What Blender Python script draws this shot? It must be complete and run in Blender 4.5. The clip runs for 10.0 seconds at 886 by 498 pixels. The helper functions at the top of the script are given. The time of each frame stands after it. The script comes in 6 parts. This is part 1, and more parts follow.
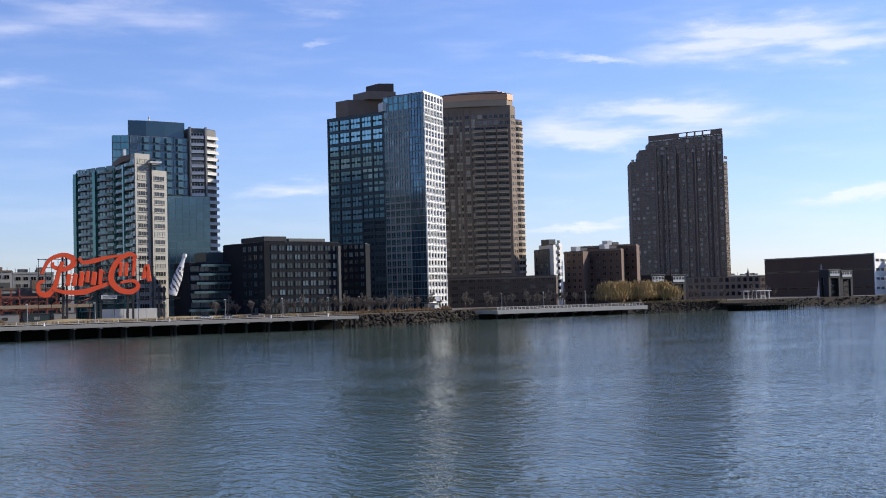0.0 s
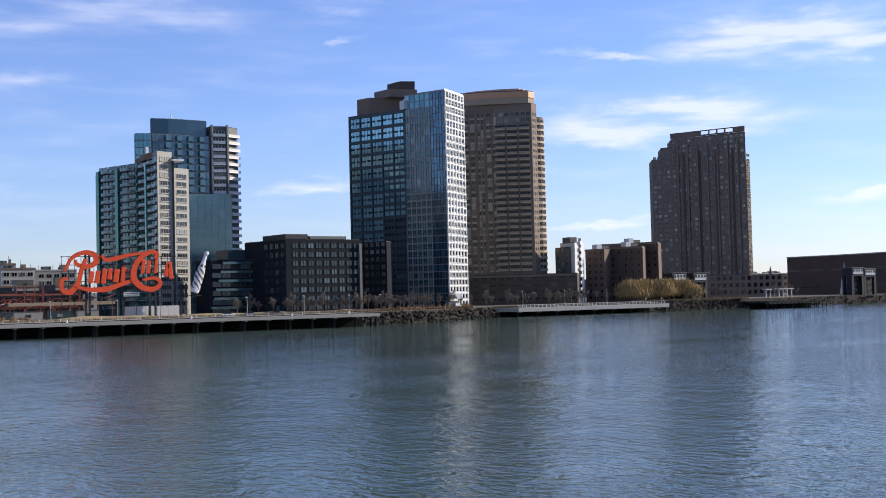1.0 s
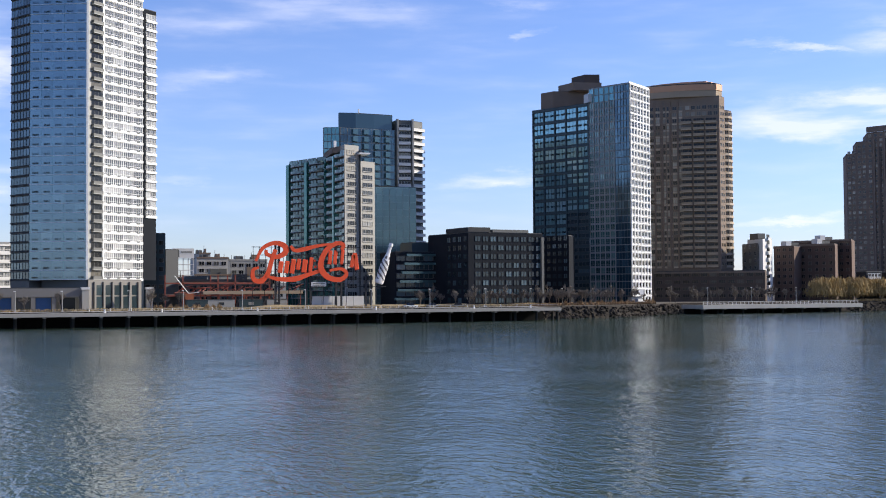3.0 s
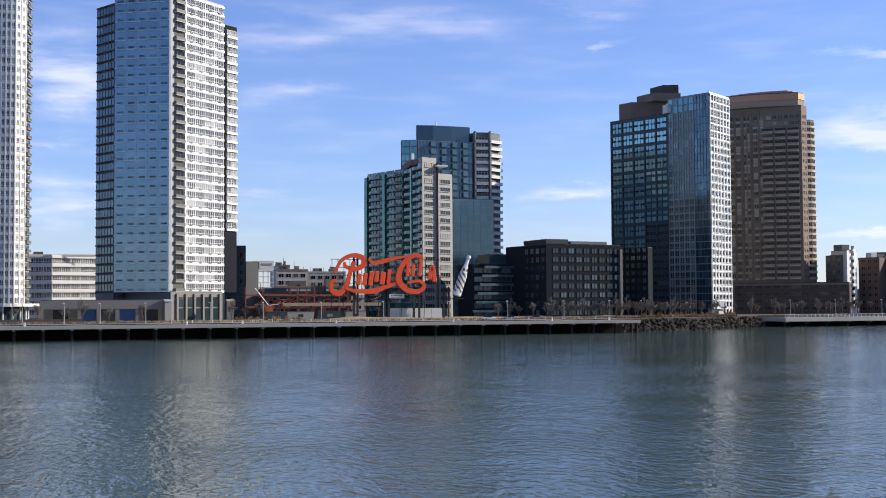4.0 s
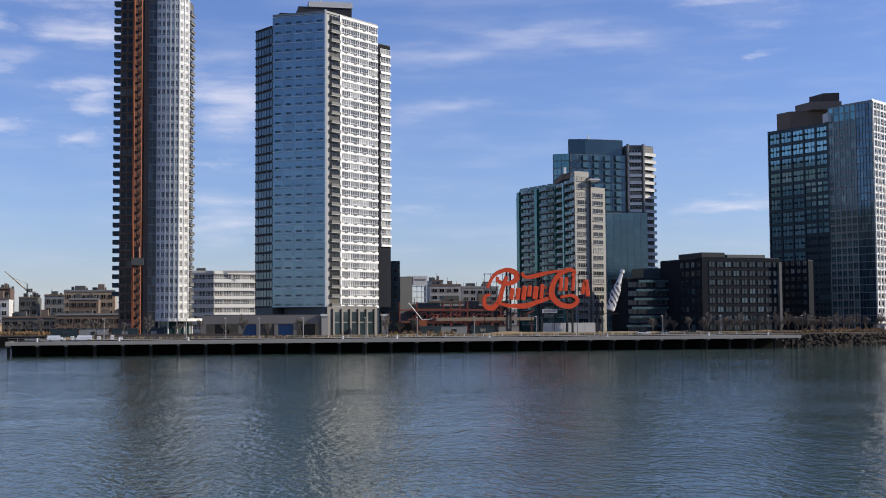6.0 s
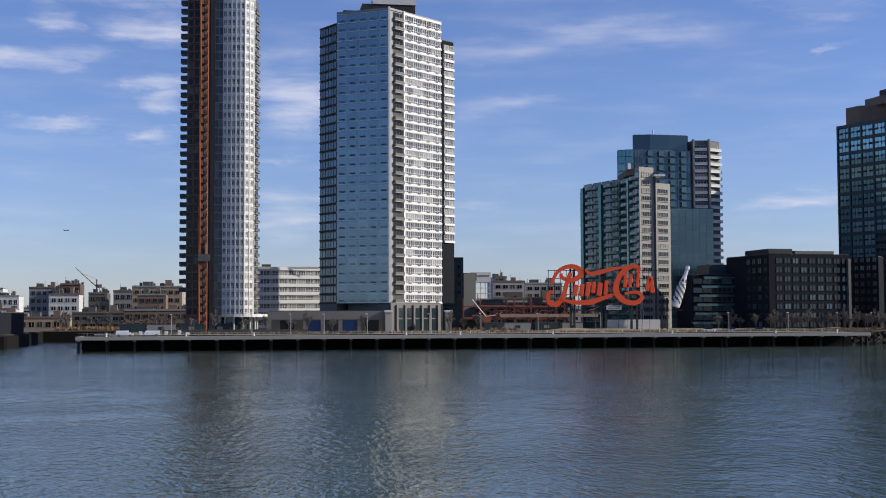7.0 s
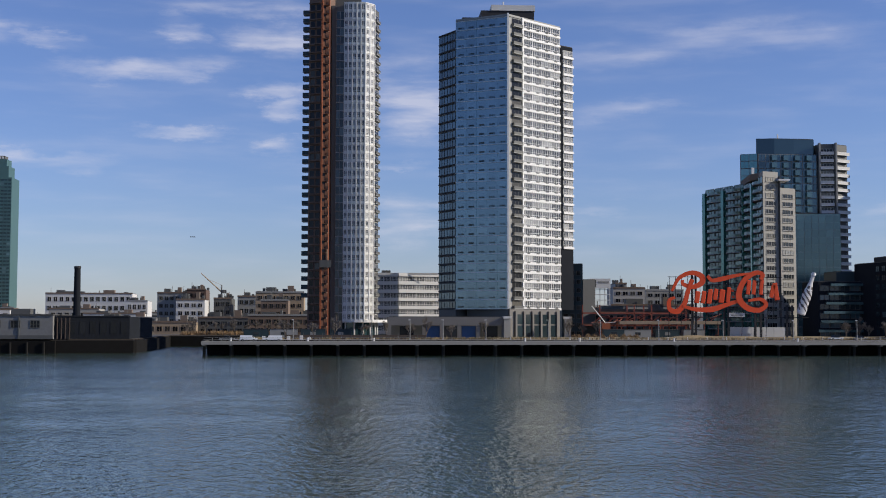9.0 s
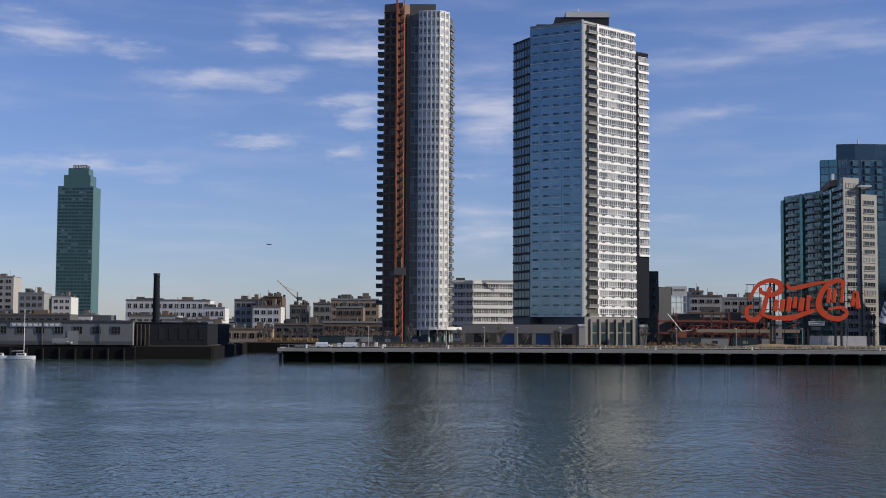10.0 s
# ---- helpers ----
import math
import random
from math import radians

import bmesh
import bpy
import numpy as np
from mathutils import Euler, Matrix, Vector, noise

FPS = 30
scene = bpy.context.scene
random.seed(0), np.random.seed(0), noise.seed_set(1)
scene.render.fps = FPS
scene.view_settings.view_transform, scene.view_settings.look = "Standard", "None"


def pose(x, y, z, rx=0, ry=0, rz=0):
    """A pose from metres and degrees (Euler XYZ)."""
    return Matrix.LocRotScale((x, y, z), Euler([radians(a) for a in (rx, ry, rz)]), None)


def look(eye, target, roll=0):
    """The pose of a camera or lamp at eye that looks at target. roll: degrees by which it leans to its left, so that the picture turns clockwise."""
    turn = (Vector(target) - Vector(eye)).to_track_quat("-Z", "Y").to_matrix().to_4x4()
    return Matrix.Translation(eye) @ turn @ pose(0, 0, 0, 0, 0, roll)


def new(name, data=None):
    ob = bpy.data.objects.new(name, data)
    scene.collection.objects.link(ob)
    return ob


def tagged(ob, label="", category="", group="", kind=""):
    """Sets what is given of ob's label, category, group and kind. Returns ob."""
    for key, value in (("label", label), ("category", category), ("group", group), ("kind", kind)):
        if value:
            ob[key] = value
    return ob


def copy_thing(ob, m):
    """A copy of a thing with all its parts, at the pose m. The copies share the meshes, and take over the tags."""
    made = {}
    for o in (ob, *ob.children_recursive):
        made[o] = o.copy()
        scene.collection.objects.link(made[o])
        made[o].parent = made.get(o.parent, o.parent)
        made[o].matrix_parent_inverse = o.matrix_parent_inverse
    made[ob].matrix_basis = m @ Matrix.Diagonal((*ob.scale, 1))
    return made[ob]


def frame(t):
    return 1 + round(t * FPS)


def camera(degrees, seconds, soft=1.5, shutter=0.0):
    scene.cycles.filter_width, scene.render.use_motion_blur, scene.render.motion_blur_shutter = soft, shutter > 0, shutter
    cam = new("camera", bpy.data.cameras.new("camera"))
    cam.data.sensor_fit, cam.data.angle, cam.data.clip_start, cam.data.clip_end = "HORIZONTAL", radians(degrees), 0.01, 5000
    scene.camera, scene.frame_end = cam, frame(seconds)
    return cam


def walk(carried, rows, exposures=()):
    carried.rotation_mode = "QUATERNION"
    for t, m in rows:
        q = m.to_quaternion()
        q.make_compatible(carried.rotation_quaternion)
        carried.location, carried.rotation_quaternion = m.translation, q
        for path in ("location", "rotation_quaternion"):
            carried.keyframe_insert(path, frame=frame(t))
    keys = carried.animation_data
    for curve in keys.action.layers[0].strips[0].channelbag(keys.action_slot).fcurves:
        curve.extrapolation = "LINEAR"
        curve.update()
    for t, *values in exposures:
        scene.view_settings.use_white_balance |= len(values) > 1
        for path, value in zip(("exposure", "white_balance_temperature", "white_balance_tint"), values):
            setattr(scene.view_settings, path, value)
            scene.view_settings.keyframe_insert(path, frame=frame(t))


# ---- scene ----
# The camera turns on a high deck over the river. x runs along the shore, y inland, z up from the water.
cam = camera(39.1, 10.0, soft=1.0)
EYE = 9.5
ROWS = [
    (0.0, -31.90, 2.20, -1.48),
    (0.5, -31.89, 2.12, -1.50),
    (1.0, -30.93, 2.12, -1.40),
    (1.5, -28.91, 2.11, -1.13),
    (2.0, -26.61, 1.90, -0.66),
    (2.5, -24.50, 1.80, -0.45),
    (4.0, -19.01, 2.54, -0.34),
    (4.5, -17.28, 2.79, -0.32),
    (5.0, -15.47, 3.02, -0.25),
    (5.5, -13.63, 3.20, -0.30),
    (7.0, -9.09, 3.10, -0.20),
    (7.5, -7.58, 3.03, 0.02),
    (8.0, -6.25, 3.14, 0.06),
    (8.5, -5.05, 3.20, 0.12),
    (9.0, -3.63, 3.39, 0.10),
    (9.5, -1.93, 3.60, 0.15),
    (10.0, -0.21, 3.72, 0.30),
]
walk(cam, [(t, pose(0, 0, EYE, 90 + p, 0, yaw) @ pose(0, 0, 0, 0, 0, roll)) for t, yaw, p, roll in ROWS],
     exposures=[(0.0, 0.34), (2.5, 0.48), (4.5, 0.31), (5.5, 0.10), (7.5, -0.12), (10.0, -0.28)])

# ---- light ----
SUN_ANGLE, SUN_EL = -11.0, 25.0          # degrees from +x towards +y, and above the horizon
sun_way = Vector((math.cos(radians(SUN_ANGLE)) * math.cos(radians(SUN_EL)),
                  math.sin(radians(SUN_ANGLE)) * math.cos(radians(SUN_EL)), math.sin(radians(SUN_EL))))
sun = new("sun", bpy.data.lights.new("sun", "SUN"))
sun.data.energy, sun.data.angle, sun.data.color = 5.0, radians(0.5), (1.0, 0.93, 0.82)
sun.matrix_world = look(sun_way * 100, (0, 0, 0))

world = bpy.data.worlds.new("sky")
scene.world = world
world.use_nodes = True
wn, wl = world.node_tree.nodes, world.node_tree.links
wn.clear()


def wnode(kind, op=""):
    n = wn.new(kind)
    if kind == "ShaderNodeMath":
        n.operation = op
    elif op:
        n.blend_type = op
    return n


sky = wnode("ShaderNodeTexSky")
sky.sky_type, sky.sun_disc = "NISHITA", False
sky.sun_elevation = radians(SUN_EL)
sky.sun_rotation = radians(90 - SUN_ANGLE)
sky.air_density, sky.dust_density, sky.ozone_density = 1.0, 0.25, 2.0
coord = wnode("ShaderNodeTexCoord")
split = wnode("ShaderNodeSeparateXYZ")
wl.new(coord.outputs["Generated"], split.inputs[0])


def wmath(op, a, b=None, c=None):
    n = wnode("ShaderNodeMath", op)
    for i, x in enumerate((a, b, c)):
        if x is None:
            continue
        if isinstance(x, (int, float)):
            n.inputs[i].default_value = x
        else:
            wl.new(x, n.inputs[i])
    return n.outputs[0]


# cirrus: soft streaks (degrees to the right of inland, elevation, half length, half height), frayed by noise
STREAKS = [(46.4, 11.0, 5.4, 0.55), (49.0, 10.6, 3.6, 0.42), (38.1, 10.75, 2.3, 0.13), (40.9, 7.6, 5.2, 0.55), (40.0, 7.1, 4.2, 0.34), (24.9, 5.05, 2.2, 0.24),
           (50.0, 4.0, 2.2, 0.22), (26.7, 11.65, 0.9, 0.1), (17.4, 12.6, 5.4, 0.42), (14.0, 10.05, 1.9, 0.18), (38.1, 3.1, 2.2, 0.13),
           (-3.6, 12.75, 1.5, 0.42), (-3.3, 9.8, 0.9, 0.4), (2.0, 10.1, 1.9, 1.05), (2.2, 9.0, 1.6, 0.35), (2.1, 4.9, 1.7, 0.6), (-3.7, 8.0, 1.1, 0.24),
           (13.6, 12.3, 4.6, 0.42), (12.2, 9.85, 2.8, 0.28), (10.9, 5.25, 1.2, 0.17), (25.8, 13.8, 2.3, 0.42), (-9.3, 11.4, 4.2, 0.3),
           (-8.5, 13.2, 1.1, 0.36), (-4.8, 12.8, 1.7, 0.36), (-8.4, 8.6, 1.9, 0.17), (-17.8, 13.0, 2.2, 0.45), (-5.7, 14.4, 3.4, 0.34), (-13.9, 12.2, 1.6, 0.17),
           (-15.6, 7.15, 4.2, 0.24), (-4.0, 10.6, 1.4, 0.22), (1.9, 7.2, 1.6, 0.16)]
SLOPES = (0.03, 0.06, -0.12, 0.02, 0.0, 0.06, 0.08, 0.12, -0.02, 0.0, 0.03, -0.08, 0.1, 0.05, 0.08, -0.04, 0.02, 0.05, 0.10, 0.04, -0.12, 0.08, -0.1, -0.06, -0.06,
          -0.2, 0.02, -0.06, 0.0, 0.1, 0.05)
fray = wnode("ShaderNodeTexNoise")
fray.inputs["Scale"].default_value, fray.inputs["Detail"].default_value, fray.inputs["Roughness"].default_value = 16.0, 8.0, 0.66
stretch = wnode("ShaderNodeMapping")
stretch.inputs["Scale"].default_value = (1.0, 1.0, 3.2)
wl.new(coord.outputs["Generated"], stretch.inputs["Vector"])
wl.new(stretch.outputs[0], fray.inputs["Vector"])
fray2 = wnode("ShaderNodeSeparateXYZ")
wl.new(fray.outputs["Color"], fray2.inputs[0])
azim = wmath("MULTIPLY", wmath("ARCTAN2", split.outputs[0], split.outputs[1]), 180 / math.pi)
elev = wmath("MULTIPLY", wmath("ARCSINE", split.outputs[2]), 180 / math.pi)
azim = wmath("ADD", azim, wmath("MULTIPLY", wmath("SUBTRACT", fray2.outputs[0], 0.5), 5.0))
elev = wmath("ADD", elev, wmath("MULTIPLY", wmath("SUBTRACT", fray2.outputs[1], 0.5), 2.0))
total = None
for (a0, e0, wa, we), sl in zip(STREAKS, SLOPES):
    da = wmath("SUBTRACT", azim, a0)
    de = wmath("SUBTRACT", wmath("SUBTRACT", elev, e0), wmath("MULTIPLY", da, sl))
    u2 = wmath("POWER", wmath("ABSOLUTE", wmath("DIVIDE", da, wa * 1.45)), 2.0)
    v2 = wmath("POWER", wmath("ABSOLUTE", wmath("DIVIDE", de, we * 2.5)), 2.0)
    one = wmath("MAXIMUM", wmath("SUBTRACT", 1.0, wmath("ADD", u2, v2)), 0.0)
    one = wmath("MULTIPLY", wmath("MULTIPLY", one, one), 1.0 if a0 > 28 else 0.75 if a0 > 22 else 0.26 if a0 > 8 else 0.62)
    total = one if total is None else wmath("MAXIMUM", total, one)
wisps = wnode("ShaderNodeTexNoise")
wisps.inputs["Scale"].default_value, wisps.inputs["Detail"].default_value = 14.0, 6.0
comb = wnode("ShaderNodeMapping")
comb.inputs["Scale"].default_value, comb.inputs["Rotation"].default_value = (0.8, 0.8, 5.0), (0.0, 0.06, 0.0)
wl.new(coord.outputs["Generated"], comb.inputs["Vector"])
wl.new(comb.outputs[0], wisps.inputs["Vector"])
cover = wnode("ShaderNodeMapRange")
cover.inputs["From Min"].default_value, cover.inputs["From Max"].default_value = 0.36, 0.66
wl.new(wisps.outputs["Fac"], cover.inputs["Value"])
veil = wmath("MULTIPLY", wmath("POWER", cover.outputs[0], 2.0), 0.10)
dens = wmath("MINIMUM", wmath("ADD", wmath("MULTIPLY", total, wmath("ADD", wmath("MULTIPLY", cover.outputs[0], 0.95), 0.12)), veil), 0.62)
clouded = wnode("ShaderNodeMixRGB")
wl.new(dens, clouded.inputs[0])
tone = wnode("ShaderNodeMixRGB", "MULTIPLY")
tone.inputs[0].default_value = 1.0
tone.inputs[2].default_value = (0.86, 0.95, 1.42, 1)
wl.new(sky.outputs[0], tone.inputs[1])
wl.new(tone.outputs[0], clouded.inputs[1])
clouded.inputs[2].default_value = (8.2, 8.2, 9.4, 1)
back = wnode("ShaderNodeBackground")
back.inputs["Strength"].default_value = 0.1
wl.new(clouded.outputs[0], back.inputs[0])
out = wnode("ShaderNodeOutputWorld")
wl.new(back.outputs[0], out.inputs[0])


# ---- materials ----
def mat(name, base, rough=0.7, metal=0.0, vary=0.18, scale=0.6, fine=6.0, bump=0.15, spec=0.5, tint=None, each=0.0, coat=0.0):
    """A surface with stains at one scale, grain at another, and an optional difference from piece to piece."""
    m = bpy.data.materials.new(name)
    m.use_nodes = True
    nt, ln = m.node_tree.nodes, m.node_tree.links
    bs = nt["Principled BSDF"]
    tc = nt.new("ShaderNodeTexCoord")
    a, b = nt.new("ShaderNodeTexNoise"), nt.new("ShaderNodeTexNoise")
    a.inputs["Scale"].default_value, a.inputs["Detail"].default_value = scale, 4
    b.inputs["Scale"].default_value, b.inputs["Detail"].default_value = fine, 3
    ln.new(tc.outputs["Object"], a.inputs["Vector"])
    ln.new(tc.outputs["Object"], b.inputs["Vector"])
    mix = nt.new("ShaderNodeMixRGB")
    dark = [c * (1 - vary) for c in base]
    light = [min(1, c * (1 + vary)) for c in (tint or base)]
    mix.inputs[1].default_value, mix.inputs[2].default_value = (*dark, 1), (*light, 1)
    add = nt.new("ShaderNodeMath")
    add.operation = "MULTIPLY_ADD"
    add.inputs[1].default_value = 0.4
    ln.new(b.outputs["Fac"], add.inputs[0])
    sc = nt.new("ShaderNodeMath")
    sc.operation = "MULTIPLY"
    sc.inputs[1].default_value = 0.6
    ln.new(a.outputs["Fac"], sc.inputs[0])
    ln.new(sc.outputs[0], add.inputs[2])
    fac = add.outputs[0]
    if each:
        info, geo = nt.new("ShaderNodeObjectInfo"), nt.new("ShaderNodeNewGeometry")
        s = nt.new("ShaderNodeMath")
        s.operation = "ADD"
        ln.new(info.outputs["Random"], s.inputs[0])
        ln.new(geo.outputs["Random Per Island"], s.inputs[1])
        fr = nt.new("ShaderNodeMath")
        fr.operation = "FRACT"
        ln.new(s.outputs[0], fr.inputs[0])
        bl = nt.new("ShaderNodeMath")
        bl.operation = "MULTIPLY_ADD"
        bl.inputs[1].default_value = each
        ln.new(fr.outputs[0], bl.inputs[0])
        k = nt.new("ShaderNodeMath")
        k.operation = "MULTIPLY"
        k.inputs[1].default_value = 1 - each
        ln.new(fac, k.inputs[0])
        ln.new(k.outputs[0], bl.inputs[2])
        fac = bl.outputs[0]
    ln.new(fac, mix.inputs[0])
    ln.new(mix.outputs[0], bs.inputs["Base Color"])
    bs.inputs["Roughness"].default_value, bs.inputs["Metallic"].default_value = rough, metal
    bs.inputs["Specular IOR Level"].default_value = spec
    bs.inputs["Coat Weight"].default_value = coat
    if bump:
        bp = nt.new("ShaderNodeBump")
        bp.inputs["Strength"].default_value, bp.inputs["Distance"].default_value = bump, 0.05
        ln.new(b.outputs["Fac"], bp.inputs["Height"])
        ln.new(bp.outputs[0], bs.inputs["Normal"])
    return m


def glass(name, dark, pale, share=0.3, rough=0.06, metal=0.0, spec=0.8, low=0.7, high=1.2):
    """Facade glass: each pane takes its own depth of tone, and some have pale blinds behind."""
    m = bpy.data.materials.new(name)
    m.use_nodes = True
    nt, ln = m.node_tree.nodes, m.node_tree.links
    bs = nt["Principled BSDF"]
    info, geo = nt.new("ShaderNodeObjectInfo"), nt.new("ShaderNodeNewGeometry")
    s, fr = nt.new("ShaderNodeMath"), nt.new("ShaderNodeMath")
    s.operation, fr.operation = "ADD", "FRACT"
    ln.new(info.outputs["Random"], s.inputs[0])
    ln.new(geo.outputs["Random Per Island"], s.inputs[1])
    ln.new(s.outputs[0], fr.inputs[0])
    ramp = nt.new("ShaderNodeValToRGB")
    e = ramp.color_ramp.elements
    e[0].position, e[0].color = 0.0, (*[c * low for c in dark], 1)
    e[1].position, e[1].color = 1.0, (*pale, 1)
    mid = e.new(1 - share)
    mid.color = (*[c * high for c in dark], 1)
    ln.new(fr.outputs[0], ramp.inputs[0])
    ln.new(ramp.outputs[0], bs.inputs["Base Color"])
    tc, wob, bp = nt.new("ShaderNodeTexCoord"), nt.new("ShaderNodeTexNoise"), nt.new("ShaderNodeBump")
    wob.inputs["Scale"].default_value = 0.5
    ln.new(tc.outputs["Object"], wob.inputs["Vector"])
    bp.inputs["Strength"].default_value, bp.inputs["Distance"].default_value = 0.06, 0.1
    ln.new(wob.outputs["Fac"], bp.inputs["Height"])
    ln.new(bp.outputs[0], bs.inputs["Normal"])
    bs.inputs["Roughness"].default_value, bs.inputs["Metallic"].default_value = rough, metal
    bs.inputs["Specular IOR Level"].default_value = spec
    return m


def water_mat():
    m = bpy.data.materials.new("river_water")
    m.use_nodes = True
    nt, ln = m.node_tree.nodes, m.node_tree.links
    bs = nt["Principled BSDF"]
    tc = nt.new("ShaderNodeTexCoord")
    big = nt.new("ShaderNodeTexNoise")
    big.inputs["Scale"].default_value, big.inputs["Detail"].default_value = 0.02, 5
    mp = nt.new("ShaderNodeMapping")
    mp.inputs["Rotation"].default_value, mp.inputs["Scale"].default_value = (0, 0, radians(10)), (1.5, 0.75, 1.0)
    ln.new(tc.outputs["Object"], mp.inputs["Vector"])
    ln.new(mp.outputs[0], big.inputs["Vector"])
    cr = nt.new("ShaderNodeMixRGB")
    cr.inputs[1].default_value, cr.inputs[2].default_value = (0.046, 0.078, 0.064, 1), (0.072, 0.105, 0.084, 1)
    ln.new(big.outputs["Fac"], cr.inputs[0])
    ln.new(cr.outputs[0], bs.inputs["Base Color"])
    chop, swell = nt.new("ShaderNodeTexNoise"), nt.new("ShaderNodeTexNoise")
    chop.inputs["Scale"].default_value, chop.inputs["Detail"].default_value, chop.inputs["Roughness"].default_value = 1.0, 3, 0.55
    swell.inputs["Scale"].default_value, swell.inputs["Detail"].default_value = 0.16, 3
    ln.new(mp.outputs[0], chop.inputs["Vector"])
    ln.new(mp.outputs[0], swell.inputs["Vector"])
    gust = nt.new("ShaderNodeMapRange")
    gust.inputs["From Min"].default_value, gust.inputs["From Max"].default_value = 0.35, 0.65
    gust.inputs["To Min"].default_value, gust.inputs["To Max"].default_value = 0.45, 1.05
    lanes = nt.new("ShaderNodeMapping")                  # long calm and ruffled lanes along the current
    lanes.inputs["Rotation"].default_value, lanes.inputs["Scale"].default_value = (0, 0, radians(-4)), (0.35, 1.6, 1.0)
    ln.new(tc.outputs["Object"], lanes.inputs["Vector"])
    lane = nt.new("ShaderNodeTexNoise")
    lane.inputs["Scale"].default_value, lane.inputs["Detail"].default_value = 0.022, 4
    ln.new(lanes.outputs[0], lane.inputs["Vector"])
    ln.new(lane.outputs["Fac"], gust.inputs["Value"])
    h1 = nt.new("ShaderNodeMath")
    h1.operation = "MULTIPLY"
    ln.new(chop.outputs["Fac"], h1.inputs[0])
    ln.new(gust.outputs[0], h1.inputs[1])
    h2 = nt.new("ShaderNodeMath")
    h2.operation = "MULTIPLY_ADD"
    h2.inputs[1].default_value = 0.9
    ln.new(swell.outputs["Fac"], h2.inputs[0])
    ln.new(h1.outputs[0], h2.inputs[2])
    bp = nt.new("ShaderNodeBump")
    bp.inputs["Strength"].default_value, bp.inputs["Distance"].default_value = 1.0, 0.245
    ln.new(h2.outputs[0], bp.inputs["Height"])
    ln.new(bp.outputs[0], bs.inputs["Normal"])
    bs.inputs["Roughness"].default_value, bs.inputs["IOR"].default_value = 0.06, 1.33
    return m


